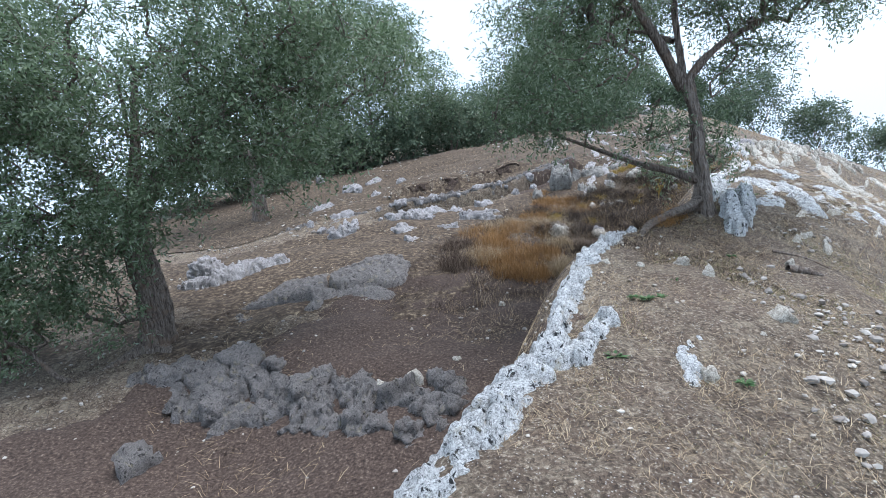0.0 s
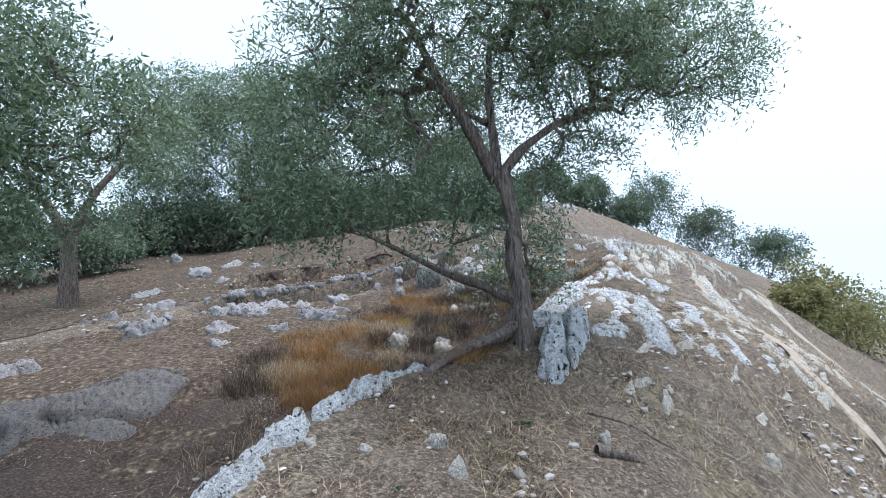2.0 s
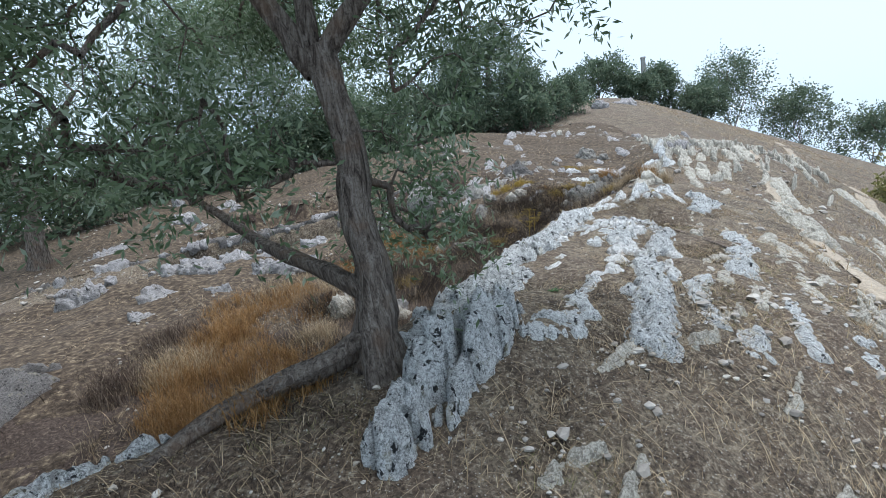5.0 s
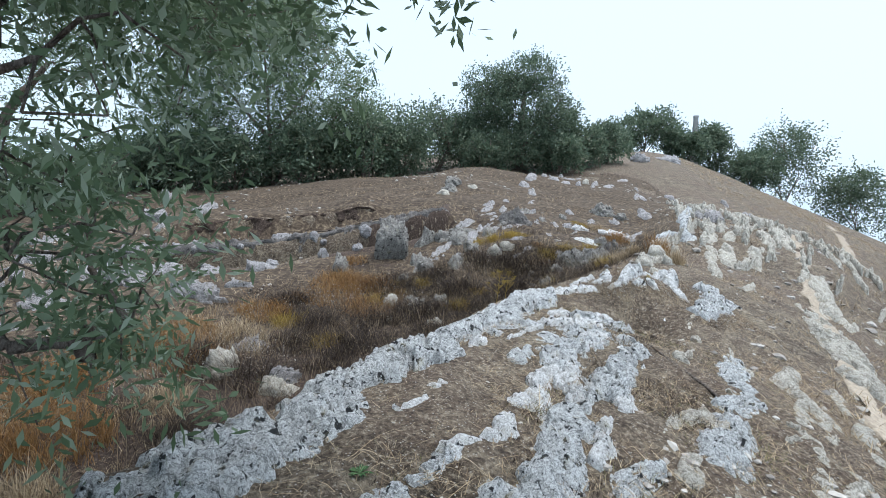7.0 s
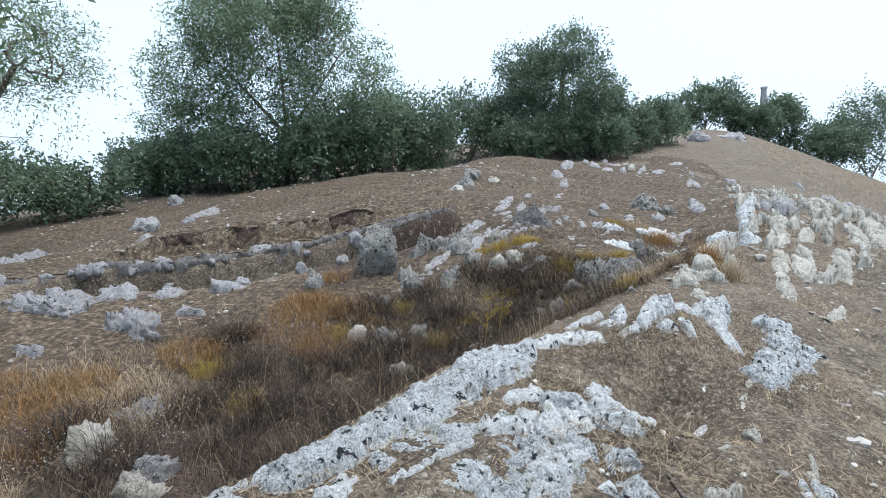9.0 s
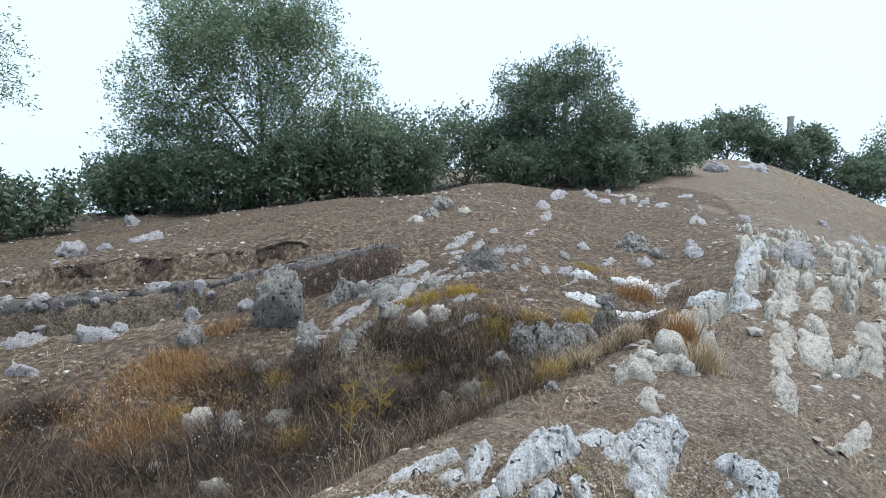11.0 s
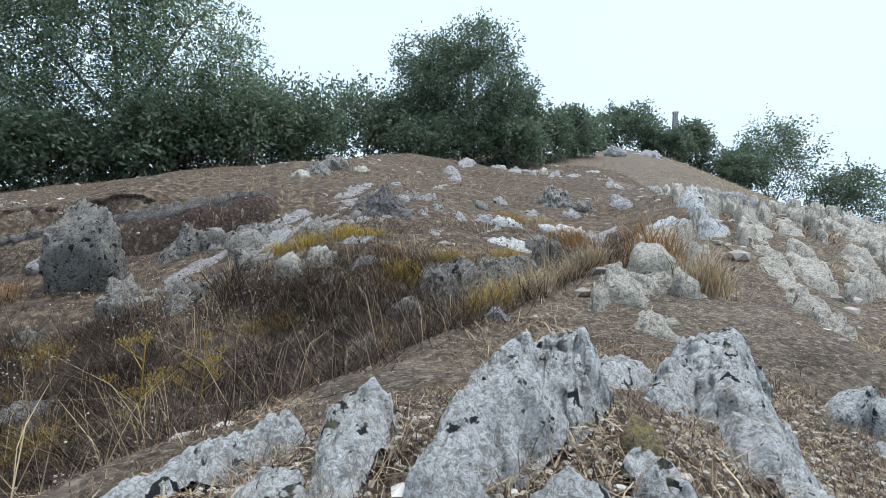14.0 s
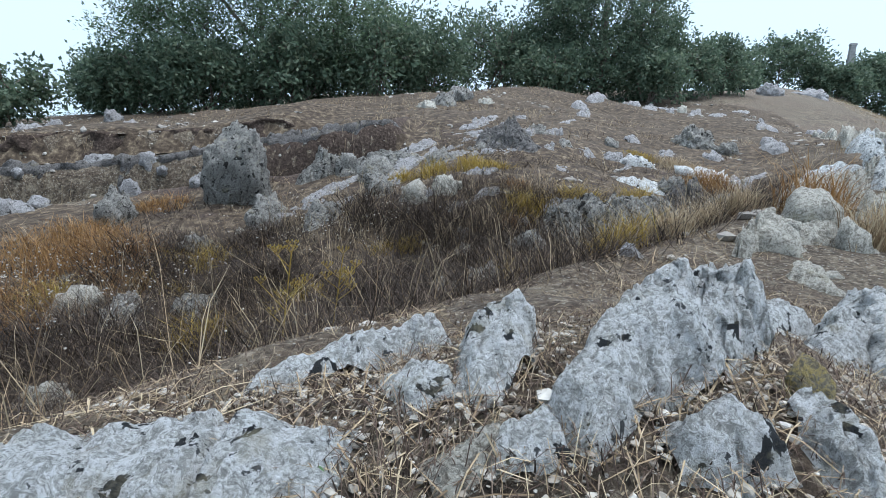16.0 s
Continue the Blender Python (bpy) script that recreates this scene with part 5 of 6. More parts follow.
for x, y, w, h, s in ((22.0, 60, 7.5, 4.6, 1), (28.6, 61, 4.0, 4.6, 2), (36.5, 62, 8.0, 8.4, 3), (32.2, 60, 6.0, 4.0, 4), (42.5, 60, 8, 6.4, 5), (18.4, 58, 4.0, 2.2, 6), (25.2, 58, 4.5, 3.0, 7), (48, 58, 9, 6.0, 8)):
    bush(x, y, w, h, 300 + s, "far bush on the misty hilltop", twigs=420, per=22, leaf=(0.28, 0.13))


def make_pillar():
    root = tagged(new("stone_pillar"), "slender grey concrete pillar standing on the hilltop", "pillar")
    root.location = (26.6, 60.0, float(land(26.6, 60.0)) - 0.2)
    for nm, w0, w1, z0, z1 in (("base", 0.36, 0.33, 0, 0.5), ("shaft", 0.22, 0.17, 0.5, 4.6), ("cap", 0.22, 0.20, 4.6, 4.75)):
        V = [(sx * w, sy * w, z) for w, z in ((w0, z0), (w1, z1)) for sx, sy in ((-1, -1), (1, -1), (1, 1), (-1, 1))]
        F = [(0, 1, 5, 4), (1, 2, 6, 5), (2, 3, 7, 6), (3, 0, 4, 7), (4, 5, 6, 7), (3, 2, 1, 0)]
        part(nm, mesh_from(nm, V, F, PILLAR), root)


make_pillar()


# ---- dry grass, scrub and litter ----
def blades(rng, px, py, base_r, height, width, per, lean, curl=0.35, bent=True):
    """Bent blades that spring from clumps at px, py."""
    n = len(px) * per
    x = px.repeat(per) + rng.normal(size=n) * base_r.repeat(per)
    y = py.repeat(per) + rng.normal(size=n) * base_r.repeat(per)
    z0 = land(x, y) - 0.01
    h = height.repeat(per) * rng.uniform(0.45, 1.15, n)
    a = rng.uniform(0, 2 * math.pi, n)
    ln = lean * h * rng.uniform(0.2, 1.3, n)
    dx, dy = np.cos(a) * ln, np.sin(a) * ln
    wx, wy = -np.sin(a + rng.normal(size=n)) * width, np.cos(a + rng.normal(size=n)) * width
    r0 = np.stack([x, y, z0], 1)
    r1 = np.stack([x + dx * 0.4, y + dy * 0.4, z0 + h * 0.62], 1)
    r2 = np.stack([x + dx, y + dy, z0 + h * (1 - curl * rng.uniform(0, 1, n))], 1)
    w = np.stack([wx, wy, np.zeros(n)], 1)
    if not bent:
        V = np.stack([r0 - w, r0 + w, r2 + w * 0.3, r2 - w * 0.3], 1).reshape(-1, 3)
        return V, np.arange(n * 4).reshape(n, 4)
    V = np.stack([r0 - w, r0 + w, r1 - w * 0.7, r1 + w * 0.7, r2 - w * 0.15, r2 + w * 0.15], 1).reshape(-1, 3)
    k = np.arange(n)[:, None] * 6
    F = np.concatenate([k + (0, 1, 3, 2), k + (2, 3, 5, 4)])
    return V, F


def grass(name, x0, x1, y0, y1, count, per, height, width, lean, mat, label, seed, where=None, r=0.05, bent=True):
    rng = np.random.default_rng(seed)
    x, y = rng.uniform(x0, x1, count), rng.uniform(y0, y1, count)
    if where is not None:
        ok = where(x, y, rng)
        x, y = x[ok], y[ok]
    V, F = blades(rng, x, y, np.full(len(x), r), height * rng.uniform(0.6, 1.3, len(x)), width, per, lean, 0.35, bent)
    tagged(new(name, mesh_from(name, V, F, mat)), label, "grass", kind="stuff")


def from_crest(x, y):
    return x - np.interp(y, *CREST_X)


def in_hollow(x, y, rng):
    d = from_crest(x, y)
    return (d < np.where(y > 13.5, -0.25, -0.9)) & (d > -6.5) & (lattice(np.stack([x, y, x * 0], 1), 0.7, 5) + 0.6 * lattice(np.stack([x, y, x * 0], 1), 2.6, 6) + rng.uniform(-0.4, 0.4, len(x)) > -0.05)


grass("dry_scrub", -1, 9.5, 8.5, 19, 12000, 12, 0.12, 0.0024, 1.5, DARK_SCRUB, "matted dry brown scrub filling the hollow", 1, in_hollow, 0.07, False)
grass("dry_grass_stalks", 0, 10.5, 8, 20, 1500, 7, 0.26, 0.0016, 0.8, DRY_GRASS, "thin straw-coloured grass stalks in the hollow", 2, in_hollow, 0.05)
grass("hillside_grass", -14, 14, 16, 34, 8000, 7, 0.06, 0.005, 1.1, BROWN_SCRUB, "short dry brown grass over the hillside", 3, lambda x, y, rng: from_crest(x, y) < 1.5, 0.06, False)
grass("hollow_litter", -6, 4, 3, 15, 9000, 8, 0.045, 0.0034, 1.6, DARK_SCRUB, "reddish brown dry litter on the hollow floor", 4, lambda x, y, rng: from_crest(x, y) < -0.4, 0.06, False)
grass("ridge_straw", -2, 12, 1.5, 20, 20000, 8, 0.045, 0.0021, 1.7, DRY_GRASS, "short trampled straw over the ridge", 5, lambda x, y, rng: (from_crest(x, y) > -0.2) & (from_crest(x, y) < 6), 0.05, False)
grass("olive_grass", 0.5, 8, 1.5, 12, 15000, 7, 0.032, 0.0017, 1.3, YELLOW_GREEN, "thin yellow-green grass coming up through the straw", 7, lambda x, y, rng: (from_crest(x, y) > 0.1) & (lattice(np.stack([x, y, x * 0], 1), 1.1, 9) + rng.uniform(-0.3, 0.3, len(x)) > 0.1), 0.04, False)
grass("slope_grass", 5, 30, 5, 50, 9000, 8, 0.11, 0.005, 0.9, DRY_GRASS, "pale dry grass on the steep slope", 6, lambda x, y, rng: from_crest(x, y) > 3, 0.06, False)


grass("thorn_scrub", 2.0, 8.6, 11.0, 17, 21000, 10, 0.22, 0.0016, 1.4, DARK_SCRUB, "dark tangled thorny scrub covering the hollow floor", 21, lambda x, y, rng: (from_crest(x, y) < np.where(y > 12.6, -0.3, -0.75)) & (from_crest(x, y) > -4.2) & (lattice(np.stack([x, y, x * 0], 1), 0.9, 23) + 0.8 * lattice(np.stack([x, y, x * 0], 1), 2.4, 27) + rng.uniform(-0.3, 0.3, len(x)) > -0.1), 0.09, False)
grass("ridge_scrub", 2, 9, 5, 13, 24000, 8, 0.034, 0.0022, 1.4, DARK_SCRUB, "short dark matted stems between the white rocks", 22, lambda x, y, rng: (from_crest(x, y) > -0.1) & (from_crest(x, y) < 2.0) & (lattice(np.stack([x, y, x * 0], 1), 1.4, 29) + rng.uniform(-0.3, 0.3, len(x)) > -0.25), 0.05, False)
grass("thin_stalks", 2.0, 8.5, 11.0, 17, 2600, 4, 0.36, 0.0011, 0.95, DRY_GRASS, "thin upright dry stalks in the scrub", 24, lambda x, y, rng: (from_crest(x, y) < np.where(y > 12.8, -0.25, -0.7)) & (from_crest(x, y) > -4.2), 0.05)
grass("hillside_stalks", -12, 11, 15, 30, 3200, 6, 0.11, 0.003, 1.0, DRY_GRASS, "sparse straw-coloured grass on the hillside", 8, lambda x, y, rng: (from_crest(x, y) < 0.5) & (lattice(np.stack([x, y, x * 0], 1), 0.6, 19) > 0), 0.07, False)


def tuft(x, y, w, h, mat, label, seed, name="grass_tuft", count=26, per=13, group="", lean=0.95):
    rng = np.random.default_rng(seed)
    a, q = rng.uniform(0, 6.3, count), w * 0.45 * np.sqrt(rng.uniform(0, 1, count))
    V, F = blades(rng, x + np.cos(a) * q, y + np.sin(a) * q, np.full(count, 0.04), h * (1.1 - 0.7 * (q / (w * 0.5)) ** 2), 0.0026, per, lean)
    o = np.array((x, y, float(land(x, y))))
    ob = new(name, mesh_from(name, V - o, F, mat))
    ob.location = o
    return tagged(ob, label, "grass tuft", group)


for k, (x, y, w) in enumerate(((1.3, 10.3, 1.1), (0.8, 10.9, 1.1), (1.9, 10.6, 1.0), (0.4, 11.8, 1.2), (1.5, 9.6, 0.9), (2.2, 9.8, 0.8), (1.0, 11.6, 1.0), (0.2, 10.6, 0.9), (2.6, 8.6, 0.6), (2.4, 9.2, 0.7))):
    tuft(x, y, w, 0.36, DRY_GRASS if k % 4 == 1 else BROWN_SCRUB if k % 4 == 3 else RUST_GRASS, "straw-coloured dry grass tuft in the hollow" if k % 4 == 1 else "brown dry grass tuft in the hollow" if k % 4 == 3 else "rust-orange dry grass tuft in the hollow", 700 + k, count=100, lean=0.75, group="dry tufts in the hollow")
tuft(2.06, 12.45, 1.33, 0.30, RUST_GRASS, "rust-orange dry grass tuft in the hollow", 1, count=70, group="dry tufts in the hollow")
tuft(1.68, 13.08, 0.91, 0.30, RUST_GRASS, "rust-orange dry grass tuft in the hollow", 2, count=68, group="dry tufts in the hollow")
tuft(0.80, 12.92, 1.21, 0.30, RUST_GRASS, "rust-orange dry grass tuft in the hollow", 3, count=70, group="dry tufts in the hollow")
tuft(1.06, 12.16, 0.84, 0.30, RUST_GRASS, "rust-orange dry grass tuft in the hollow", 4, count=64, group="dry tufts in the hollow")
tuft(1.68, 13.21, 1.84, 0.30, DRY_GRASS, "straw-coloured dry grass tuft beside the rocks", 5, count=70, group="dry tufts in the hollow")
tuft(2.61, 12.83, 1.18, 0.30, DRY_GRASS, "straw-coloured dry grass tuft beside the rocks", 6, count=70, group="dry tufts in the hollow")
tuft(3.86, 14.56, 1.04, 0.30, RUST_GRASS, "rust-orange dry grass tuft in the hollow", 7, count=70, group="dry tufts in the hollow")
tuft(3.21, 15.69, 1.25, 0.30, RUST_GRASS, "rust-orange dry grass tuft in the hollow", 8, count=70, group="dry tufts in the hollow")
tuft(3.08, 15.09, 1.46, 0.30, RUST_GRASS, "rust-orange dry grass tuft in the hollow", 9, count=70, group="dry tufts in the hollow")
tuft(3.79, 14.31, 0.58, 0.30, RUST_GRASS, "rust-orange dry grass tuft in the hollow", 10, count=48, group="dry tufts in the hollow")
tuft(3.67, 15.57, 0.82, 0.30, RUST_GRASS, "rust-orange dry grass tuft in the hollow", 11, count=63, group="dry tufts in the hollow")
tuft(3.24, 15.87, 0.47, 0.22, RUST_GRASS, "rust-orange dry grass tuft in the hollow", 12, count=42, group="dry tufts in the hollow")
tuft(2.40, 14.01, 0.88, 0.30, RUST_GRASS, "rust-orange dry grass tuft in the hollow", 13, count=66, group="dry tufts in the hollow")
tuft(4.28, 15.29, 0.28, 0.13, YELLOW_SHRUB, "small yellow dry shrub among brown scrub", 14, count=31, group="dry tufts in the hollow")
tuft(4.20, 15.75, 0.26, 0.14, YELLOW_SHRUB, "small yellow dry shrub among brown scrub", 15, count=29, group="dry tufts in the hollow")
tuft(5.58, 15.19, 0.33, 0.14, YELLOW_SHRUB, "small yellow dry shrub among brown scrub", 16, count=34, group="dry tufts in the hollow")
tuft(3.12, 16.84, 0.60, 0.16, RUST_GRASS, "rust-orange dry grass tuft in the hollow", 17, count=51, group="dry tufts in the hollow")
tuft(7.33, 16.92, 0.46, 0.22, YELLOW_SHRUB, "small yellow dry shrub among brown scrub", 18, count=46, group="dry tufts in the hollow")
tuft(6.93, 16.60, 0.44, 0.22, YELLOW_SHRUB, "small yellow dry shrub among brown scrub", 19, count=45, group="dry tufts in the hollow")
tuft(7.63, 16.59, 0.26, 0.16, YELLOW_SHRUB, "small yellow dry shrub among brown scrub", 20, count=32, group="dry tufts in the hollow")
tuft(7.85, 17.21, 0.44, 0.26, YELLOW_SHRUB, "small yellow dry shrub among brown scrub", 21, count=44, group="dry tufts in the hollow")
tuft(6.53, 17.64, 0.24, 0.11, YELLOW_SHRUB, "small yellow dry shrub among brown scrub", 22, count=31, group="dry tufts in the hollow")
tuft(6.38, 17.79, 0.24, 0.10, YELLOW_SHRUB, "small yellow dry shrub among brown scrub", 23, count=32, group="dry tufts in the hollow")
tuft(6.77, 17.06, 0.28, 0.12, RUST_GRASS, "rust-orange dry grass tuft in the hollow", 24, count=35, group="dry tufts in the hollow")
tuft(8.78, 18.76, 0.64, 0.28, RUST_GRASS, "rust-orange dry grass tuft in the hollow", 25, count=54, group="dry tufts in the hollow")
tuft(8.72, 15.90, 0.43, 0.17, DRY_GRASS, "straw-coloured dry grass tuft beside the rocks", 26, count=40, group="dry tufts in the hollow")
tuft(8.15, 19.68, 0.36, 0.11, YELLOW_SHRUB, "small yellow dry shrub among brown scrub", 27, count=38, group="dry tufts in the hollow")
tuft(8.02, 19.69, 0.32, 0.10, YELLOW_SHRUB, "small yellow dry shrub among brown scrub", 28, count=36, group="dry tufts in the hollow")
tuft(8.57, 19.62, 0.65, 0.18, DRY_GRASS, "straw-coloured dry grass tuft beside the rocks", 29, count=56, group="dry tufts in the hollow")
tuft(6.12, 15.92, 0.21, 0.12, YELLOW_SHRUB, "small yellow dry shrub among brown scrub", 30, count=28, group="dry tufts in the hollow")
tuft(5.91, 15.85, 0.14, 0.11, YELLOW_SHRUB, "small yellow dry shrub among brown scrub", 31, count=23, group="dry tufts in the hollow")
tuft(6.82, 16.35, 0.24, 0.12, RUST_GRASS, "rust-orange dry grass tuft in the hollow", 32, count=31, group="dry tufts in the hollow")
tuft(7.27, 16.63, 0.18, 0.11, RUST_GRASS, "rust-orange dry grass tuft in the hollow", 33, count=26, group="dry tufts in the hollow")
tuft(4.71, 15.83, 0.26, 0.11, YELLOW_SHRUB, "small yellow dry shrub among brown scrub", 34, count=30, group="dry tufts in the hollow")
tuft(4.66, 15.21, 0.24, 0.11, YELLOW_SHRUB, "small yellow dry shrub among brown scrub", 35, count=28, group="dry tufts in the hollow")
tuft(6.71, 15.60, 0.17, 0.07, YELLOW_SHRUB, "small yellow dry shrub among brown scrub", 36, count=25, group="dry tufts in the hollow")
tuft(4.55, 15.74, 0.17, 0.10, YELLOW_SHRUB, "small yellow dry shrub among brown scrub", 37, count=24, group="dry tufts in the hollow")
tuft(4.26, 15.18, 0.42, 0.19, RUST_GRASS, "rust-orange dry grass tuft in the hollow", 38, count=39, group="dry tufts in the hollow")
tuft(3.86, 15.56, 0.62, 0.25, RUST_GRASS, "rust-orange dry grass tuft in the hollow", 39, count=51, group="dry tufts in the hollow")
tuft(0.94, 10.72, 1.13, 0.30, RUST_GRASS, "rust-orange dry grass tuft in the hollow", 40, count=70, group="dry tufts in the hollow")
tuft(1.28, 11.43, 1.06, 0.30, RUST_GRASS, "rust-orange dry grass tuft in the hollow", 41, count=70, group="dry tufts in the hollow")
tuft(3.29, 7.63, 0.47, 0.20, RUST_GRASS, "rust-orange dry grass tuft in the hollow", 42, count=42, group="dry tufts in the hollow")
tuft(3.03, 7.34, 0.43, 0.18, RUST_GRASS, "rust-orange dry grass tuft in the hollow", 43, count=39, group="dry tufts in the hollow")
tuft(2.44, 11.27, 0.79, 0.30, DRY_GRASS, "straw-coloured dry grass tuft beside the rocks", 44, count=61, group="dry tufts in the hollow")
tuft(1.12, 9.88, 0.72, 0.30, RUST_GRASS, "rust-orange dry grass tuft in the hollow", 45, count=57, group="dry tufts in the hollow")
tuft(3.62, 13.04, 0.47, 0.19, YELLOW_SHRUB, "small yellow dry shrub among brown scrub", 46, count=42, group="dry tufts in the hollow")
tuft(1.43, 12.59, 0.87, 0.22, RUST_GRASS, "rust-orange dry grass tuft in the hollow", 47, count=65, group="dry tufts in the hollow")
for k, (x, y) in enumerate(((5.0, 13.6), (5.6, 14.4), (4.4, 13.0), (6.2, 15.2), (3.8, 12.4), (6.9, 15.9), (5.3, 15.3), (4.6, 14.4), (7.2, 16.6), (3.2, 12.9), (6.3, 16.2), (4.0, 15.6), (5.9, 13.3), (6.6, 14.2), (7.4, 15.4), (2.6, 14.6), (4.3, 11.9), (3.7, 11.2), (4.9, 12.7), (3.1, 11.9), (5.5, 13.9), (2.9, 10.9), (3.4, 13.6), (4.1, 13.9), (6.0, 14.7), (4.8, 15.9), (5.6, 16.4), (2.4, 12.3), (3.0, 14.0), (6.6, 15.4), (4.6, 12.1), (3.9, 12.9), (5.1, 14.6), (3.4, 10.6))):
    tuft(x, y, 0.7 + 0.12 * (k % 3), 0.24 + 0.05 * (k % 4), DARK_SCRUB, "low dark brown thorny cushion bush, dry and tangled", 500 + k, "cushion_bush", 46, 18, "dry cushion bushes in the hollow", 1.7)


def trail(name, pts, label):
    """A trodden strip that lies on the ground."""
    p = np.array(pts, float)
    s = np.concatenate([[0], np.cumsum(np.linalg.norm(np.diff(p[:, :2], axis=0), axis=1))])
    t = np.linspace(0, s[-1], int(s[-1] / 0.12))
    cx, cy, w = (np.interp(t, s, p[:, k]) for k in range(3))
    tx, ty = np.gradient(cx), np.gradient(cy)
    ln = np.hypot(tx, ty)
    a = np.linspace(-0.5, 0.5, 9)
    P = np.stack([cx[:, None] - ty[:, None] / ln[:, None] * a * w[:, None], cy[:, None] + tx[:, None] / ln[:, None] * a * w[:, None], np.zeros((len(t), 9))], 2).reshape(-1, 3)
    rag = np.repeat(1.0, len(P)) * (np.abs(np.tile(a, len(t))) > 0.3)
    P[:, 0] += 0.12 * lattice(P, 2.4, 31) * rag
    P[:, 1] += 0.12 * lattice(P, 3.1, 32) * rag
    P[:, 2] = land(P[:, 0], P[:, 1]) + 0.03 - 0.10 * (np.abs(np.tile(a, len(t))) > 0.48)
    i = (np.arange(len(t) - 1)[:, None] * 9 + np.arange(8)[None, :]).ravel()
    tagged(new(name, mesh_from(name, P, np.stack([i, i + 1, i + 10, i + 9], 1), TRAIL, True)), label, "path", kind="structure")


trail("footpath", [(27, 40, 0.5), (20, 26.5, 0.5), (14.8, 17.6, 0.5), (13.8, 15.0, 0.5), (14.0, 12.5, 0.5), (14.6, 8, 0.5), (15, 2, 0.5)], "narrow pale trodden footpath across the slope")
trail("footpath", [(13.6, 20.5, 0.22), (11.2, 15.6, 0.26), (9.7, 12.4, 0.26), (8.4, 9.8, 0.24), (7.9, 8.5, 0.22), (7.9, 7.4, 0.2), (8.3, 5.6, 0.2)], "pale strip of trodden soil below the rock beds")


# ---- loose gravel ----
def gravel(name, x0, x1, y0, y1, count, lo, hi, mat, label, seed, where=None):
    rng = np.random.default_rng(seed)
    x, y = rng.uniform(x0, x1, count), rng.uniform(y0, y1, count)
    if where is not None:
        ok = where(x, y, rng)
        x, y = x[ok], y[ok]
    n = len(x)
    v, f = BALLS[1]
    s = lo * (hi / lo) ** (rng.uniform(0, 1, n) ** 2.2)
    sh = rng.uniform(0.55, 1.0, (n, 3)) * (1, 1, 0.6)
    a = rng.uniform(0, 6.3, n)
    J = v[None] * sh[:, None] * (1 + 0.22 * rng.normal(size=(n, len(v), 1)))
    c, q = np.cos(a)[:, None], np.sin(a)[:, None]
    V = np.stack([J[..., 0] * c - J[..., 1] * q, J[..., 0] * q + J[..., 1] * c, J[..., 2]], 2) * s[:, None, None]
    V += np.stack([x, y, land(x, y) + 0.15 * s], 1)[:, None]
    F = (f[None] + (np.arange(n) * len(v))[:, None, None]).reshape(-1, 3)
    tagged(new(name, mesh_from(name, V.reshape(-1, 3), F, mat)), label, "gravel", kind="stuff")


def patchy(scale, seed, level):
    return lambda x, y, rng: lattice(np.stack([x, y, x * 0], 1), scale, seed) + rng.uniform(-0.4, 0.4, len(x)) > level


gravel("ridge_gravel", -1, 13, 1.5, 20, 9000, 0.006, 0.035, PEBBLE, "small pale pebbles scattered over the ridge soil", 1, lambda x, y, rng: from_crest(x, y) > -0.5)
gravel("slope_stones", 3, 16, 3, 24, 4200, 0.015, 0.07, CHIPS, "pale limestone rubble on the sunny slope", 2, lambda x, y, rng: (from_crest(x, y) > 1.6) & patchy(0.8, 3, 0.05)(x, y, rng))
gravel("slope_rubble", 2.2, 8.5, 2.0, 9.5, 4200, 0.015, 0.07, CHIPS, "scattered pale rubble on the outer slope", 12, lambda x, y, rng: (from_crest(x, y) > 1.5) & patchy(0.9, 6, -0.05)(x, y, rng))
gravel("hollow_gravel", -7, 8, 3, 20, 6000, 0.007, 0.05, CHIPS, "grey stone chips on the hollow floor", 3, lambda x, y, rng: from_crest(x, y) < -0.3)
gravel("hillside_rubble", -16, 14, 15, 34, 11000, 0.018, 0.10, CHIPS, "grey stone rubble over the hillside", 4, patchy(0.45, 7, 0.1))
gravel("rock_foot_gravel", 6.4, 8.8, 12.35, 14.0, 13000, 0.0035, 0.014, PEBBLE, "fine pale gravel between the near rocks", 5)


gravel("rib_foot_gravel", 2.5, 7.0, 8.5, 13.2, 9000, 0.004, 0.022, CHIPS, "pale grit along the foot of the white rock", 15, lambda x, y, rng: (from_crest(x, y) < -0.2) & (from_crest(x, y) > -1.0))


def dead_straw(name, x0, x1, y0, y1, count, length, width, mat, label, seed):
    """Loose straws and stems that lie flat on the ground."""
    rng = np.random.default_rng(seed)
    x, y, a = rng.uniform(x0, x1, count), rng.uniform(y0, y1, count), rng.uniform(0, 6.3, count)
    n = length * rng.uniform(0.3, 1.2, count) / 2
    dx, dy = np.cos(a) * n, np.sin(a) * n
    wx, wy = -np.sin(a) * width, np.cos(a) * width
    lift = rng.uniform(0.004, 0.03, count)
    A = np.stack([x - dx, y - dy, land(x - dx, y - dy) + 0.006], 1)
    B = np.stack([x, y, land(x, y) + lift], 1)
    C = np.stack([x + dx, y + dy, land(x + dx, y + dy) + 0.006 + lift * rng.uniform(0, 1, count)], 1)
    w = np.stack([wx, wy, np.zeros(count)], 1)
    V = np.stack([A - w, A + w, B - w, B + w, C - w * 0.4, C + w * 0.4], 1).reshape(-1, 3)
    k = np.arange(count)[:, None] * 6
    tagged(new(name, mesh_from(name, V, np.concatenate([k + (0, 1, 3, 2), k + (2, 3, 5, 4)]), mat)), label, "straw", kind="stuff")


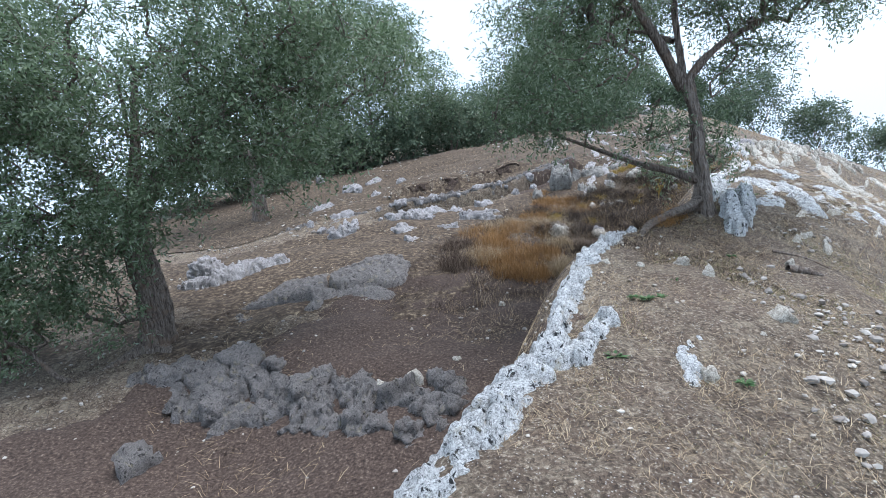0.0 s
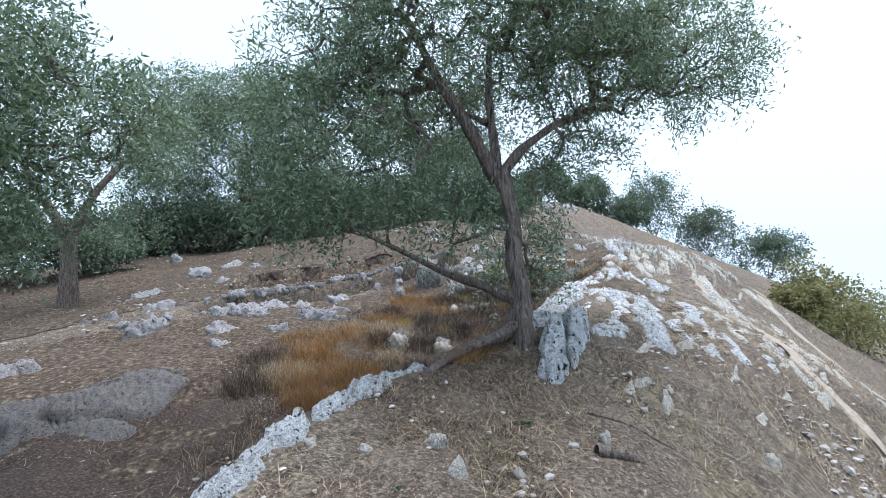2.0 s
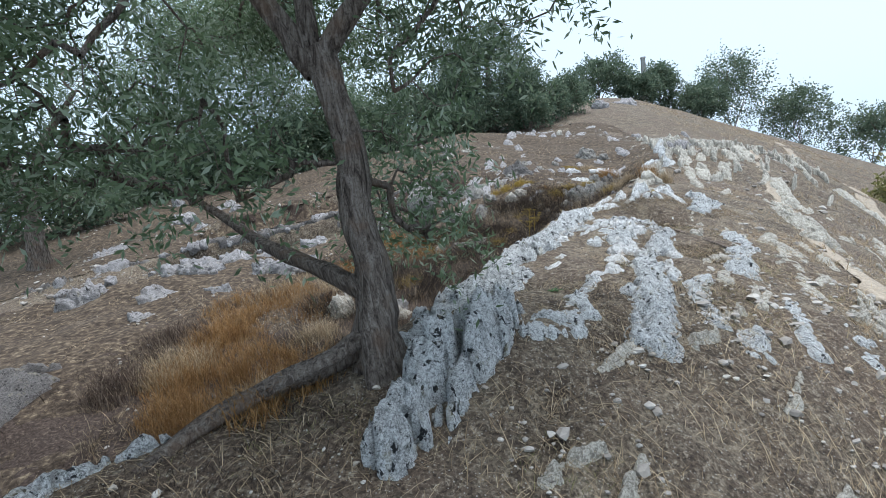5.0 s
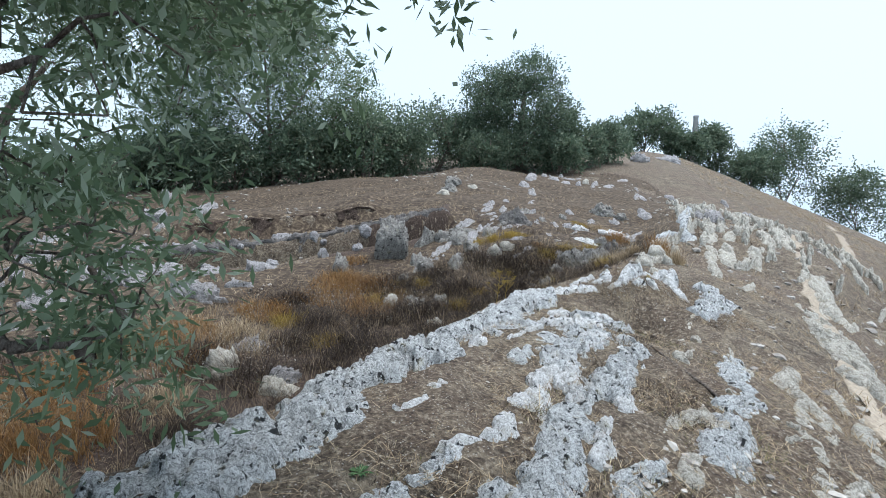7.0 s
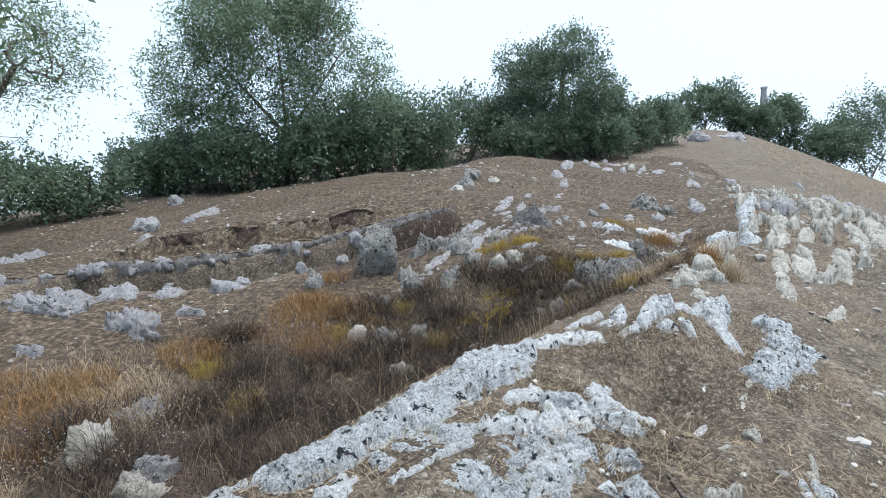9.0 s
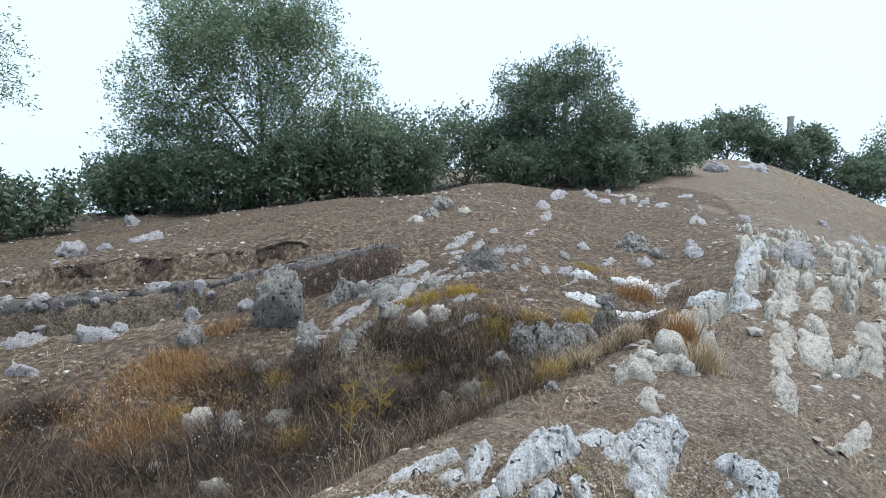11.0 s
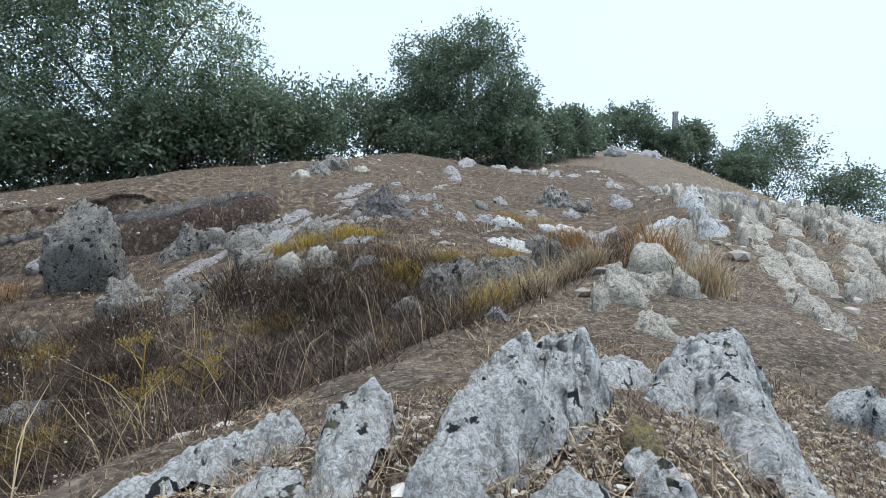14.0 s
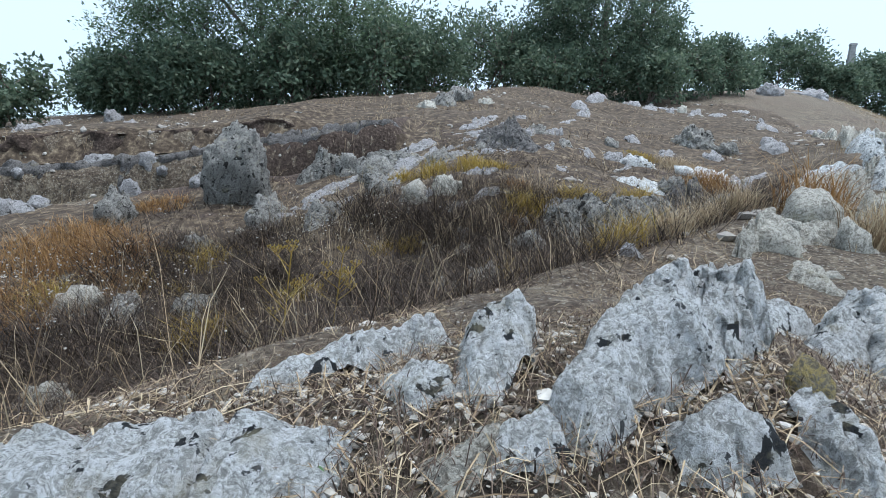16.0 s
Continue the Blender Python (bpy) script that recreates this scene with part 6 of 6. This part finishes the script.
dead_straw("loose_twigs", 6.4, 8.8, 12.35, 14.2, 16000, 0.06, 0.0009, BROWN_SCRUB, "dark dead stems lying between the near rocks", 11)
dead_straw("loose_straw", 6.4, 8.8, 12.35, 14.2, 11000, 0.055, 0.0006, DRY_GRASS, "loose dead straw lying between the near rocks", 1)
dead_straw("ridge_stems", 0, 9, 2, 13, 34000, 0.11, 0.0012, DRY_GRASS, "dead straw lying over the ridge soil", 2)
dead_straw("hollow_stems", -4, 9, 5, 19, 14000, 0.22, 0.0018, DRY_GRASS, "dead stems tangled on the hollow floor", 3)
grass("near_tufts", 6.3, 9.0, 12.2, 14.6, 1700, 9, 0.05, 0.0007, 1.4, BROWN_SCRUB, "thin dry grass sprigs between the near rocks", 9, None, 0.02)


def stick(name, pts, label, seed):
    V, F = [], []
    P = [(x, y, float(land(x, y)) + h, r) for x, y, h, r in pts]
    o = np.array(P[0][:3])
    limb_mesh(V, F, P, 7, 0.15, seed)
    ob = new(name, mesh_from(name, np.array(V) - o, F, BARK, True))
    ob.location = o
    return tagged(ob, label, "branch")


stick("fallen_branch", [(7.05, 11.0, 0.012, 0.010), (7.15, 10.6, 0.02, 0.013), (7.28, 10.25, 0.015, 0.015), (7.32, 9.9, 0.01, 0.012)], "thin bleached fallen branch lying on the soil", 1)
stick("fallen_branch", [(3.7, 5.7, 0.03, 0.045), (3.85, 5.72, 0.035, 0.05), (4.05, 5.66, 0.02, 0.03)], "short broken piece of grey olive wood", 2)
stick("fallen_branch", [(3.9, 6.3, 0.02, 0.015), (4.2, 6.2, 0.04, 0.018), (4.5, 6.0, 0.02, 0.01)], "thin crooked fallen twig on the soil", 3)


def weed(x, y, r, seed, label="low green weed rosette on the ridge soil"):
    rng = np.random.default_rng(seed)
    count = 34
    a, el = rng.uniform(0, 6.3, count), rng.uniform(0.1, 0.9, count)
    base = np.array((x, y, float(land(x, y)) + 0.005)).repeat(count).reshape(3, count).T
    way = np.stack([np.cos(a) * np.cos(el), np.sin(a) * np.cos(el), np.sin(el) * 0.6], 1)
    side = np.stack([-np.sin(a), np.cos(a), np.zeros(count)], 1)
    ll = r * rng.uniform(0.5, 1.1, count)[:, None]
    V = np.stack([base, base + way * ll * 0.6 + side * ll * 0.14, base + way * ll - (0, 0, 0.01), base + way * ll * 0.6 - side * ll * 0.14], 1).reshape(-1, 3)
    o = base[0]
    ob = new("weed", mesh_from("weed", V - o, np.arange(count * 4).reshape(count, 4), GREEN_WEED))
    ob.location = o
    tagged(ob, label, "weed", "green weeds on the ridge")


for x, y, r, s in ((1.72, 4.55, 0.10, 1), (1.86, 4.6, 0.08, 2), (1.62, 4.6, 0.07, 3), (1.12, 3.6, 0.12, 4), (1.9, 3.35, 0.08, 5), (2.2, 5.1, 0.07, 6), (3.3, 6.1, 0.08, 7), (5.0, 8.5, 0.07, 8), (6.3, 11.25, 0.08, 9), (6.92, 12.75, 0.04, 10)):
    weed(x, y, r, s)


def dry_fennel(x, y, h, seed):
    """A tall dry umbel plant: stem, side stalks and flat seed heads."""
    rng = np.random.default_rng(seed)
    root = tagged(new("fennel_plant"), "tall dry yellow-green fennel stalk with seed heads", "plant")
    root.location = (x, y, float(land(x, y)))
    V, F = [], []
    top = np.array((0.06, 0.02, h))
    tube(V, F, np.array((0, 0, -0.03)), top, 0.006, 0.003, 5)
    tips = [top]
    for k in range(9):
        z = h * rng.uniform(0.35, 0.9)
        a = rng.uniform(0, 6.3)
        b = np.array((0.06 * z / h, 0.02, z))
        e = b + np.array((math.cos(a), math.sin(a), 0.8)) * h * rng.uniform(0.12, 0.25)
        tube(V, F, b, e, 0.003, 0.0016, 4)
        tips.append(e)
    part("stem", mesh_from("stem", np.array(V), np.array(F), YELLOW_SHRUB, True), root)
    for e in tips:
        SV, SF = [], []
        for q in range(9):
            a = q * 0.7
            f = e + np.array((math.cos(a) * 0.03, math.sin(a) * 0.03, 0.03))
            tube(SV, SF, e, f, 0.001, 0.001, 3)
            tube(SV, SF, f, f + np.array((0, 0, 0.008)), 0.005, 0.004, 4)
        part("seed_head", mesh_from("seed_head", np.array(SV), np.array(SF), YELLOW_SHRUB), root)


def seed_heads(count, seed):
    """Pale dry flower heads held up among the thorny scrub."""
    rng = np.random.default_rng(seed)
    x, y = rng.uniform(1.5, 8.3, count), rng.uniform(11.0, 17.2, count)
    d = from_crest(x, y)
    Q = np.stack([x, y, x * 0], 1)
    ok = (d < -0.8) & (d > -5.0) & (lattice(Q, 1.5, 33) + 0.6 * lattice(Q, 4.0, 34) > 0.15)
    x, y = x[ok], y[ok]
    n = len(x)
    v, f = BALLS[1]
    size = rng.uniform(0.003, 0.0085, n)
    V = v[None] * size[:, None, None] * (1, 1, 0.7)
    V = V + np.stack([x, y, land(x, y) + rng.uniform(0.05, 0.24, n)], 1)[:, None]
    F = (f[None] + (np.arange(n) * len(v))[:, None, None]).reshape(-1, 3)
    tagged(new("dry_seed_heads", mesh_from("dry_seed_heads", V.reshape(-1, 3), F, PEBBLE)), "pale dry seed heads scattered through the brown scrub", "dry flowers", kind="stuff")


seed_heads(15000, 3)
for k, (x, y, w, h) in enumerate(((6.75, 15.0, 0.3, 0.26), (6.35, 14.6, 0.24, 0.22), (6.9, 15.6, 0.26, 0.2), (7.75, 15.3, 0.28, 0.26), (7.5, 14.95, 0.24, 0.24), (5.3, 14.6, 0.3, 0.24), (8.05, 15.75, 0.26, 0.2), (8.3, 15.95, 0.26, 0.22), (4.6, 15.6, 0.3, 0.22), (3.9, 14.9, 0.34, 0.24), (5.9, 17.35, 0.34, 0.24), (6.25, 17.45, 0.3, 0.24), (5.6, 17.3, 0.22, 0.18), (8.75, 15.95, 0.4, 0.45), (8.85, 15.35, 0.3, 0.34), (2.9, 13.6, 0.4, 0.3))):
    tuft(x, y, w, h, DRY_GRASS if k in (3, 6, 7, 14) else RUST_GRASS if k == 13 else YELLOW_SHRUB, "yellow dry shrub standing in the brown scrub", 840 + k, "dry_shrub", 40, 12, "yellow shrubs in the hollow", 0.75)
hollow_rng = np.random.default_rng(77)
for k in range(34):
    x, y = hollow_rng.uniform(3.6, 7.9), hollow_rng.uniform(13.6, 17.2)
    if -4.6 < float(from_crest(x, y)) < -0.7:
        w = hollow_rng.uniform(0.12, 0.36)
        rock("stone", x, y, w, w * hollow_rng.uniform(0.4, 0.65), LICHEN_GREY if k % 3 else PALE_STONE, "rough stone half hidden in the dry scrub", seed=5200 + k, group="stones in the scrub")
dry_fennel(5.85, 14.5, 0.62, 1)
dry_fennel(6.0, 14.8, 0.5, 2)
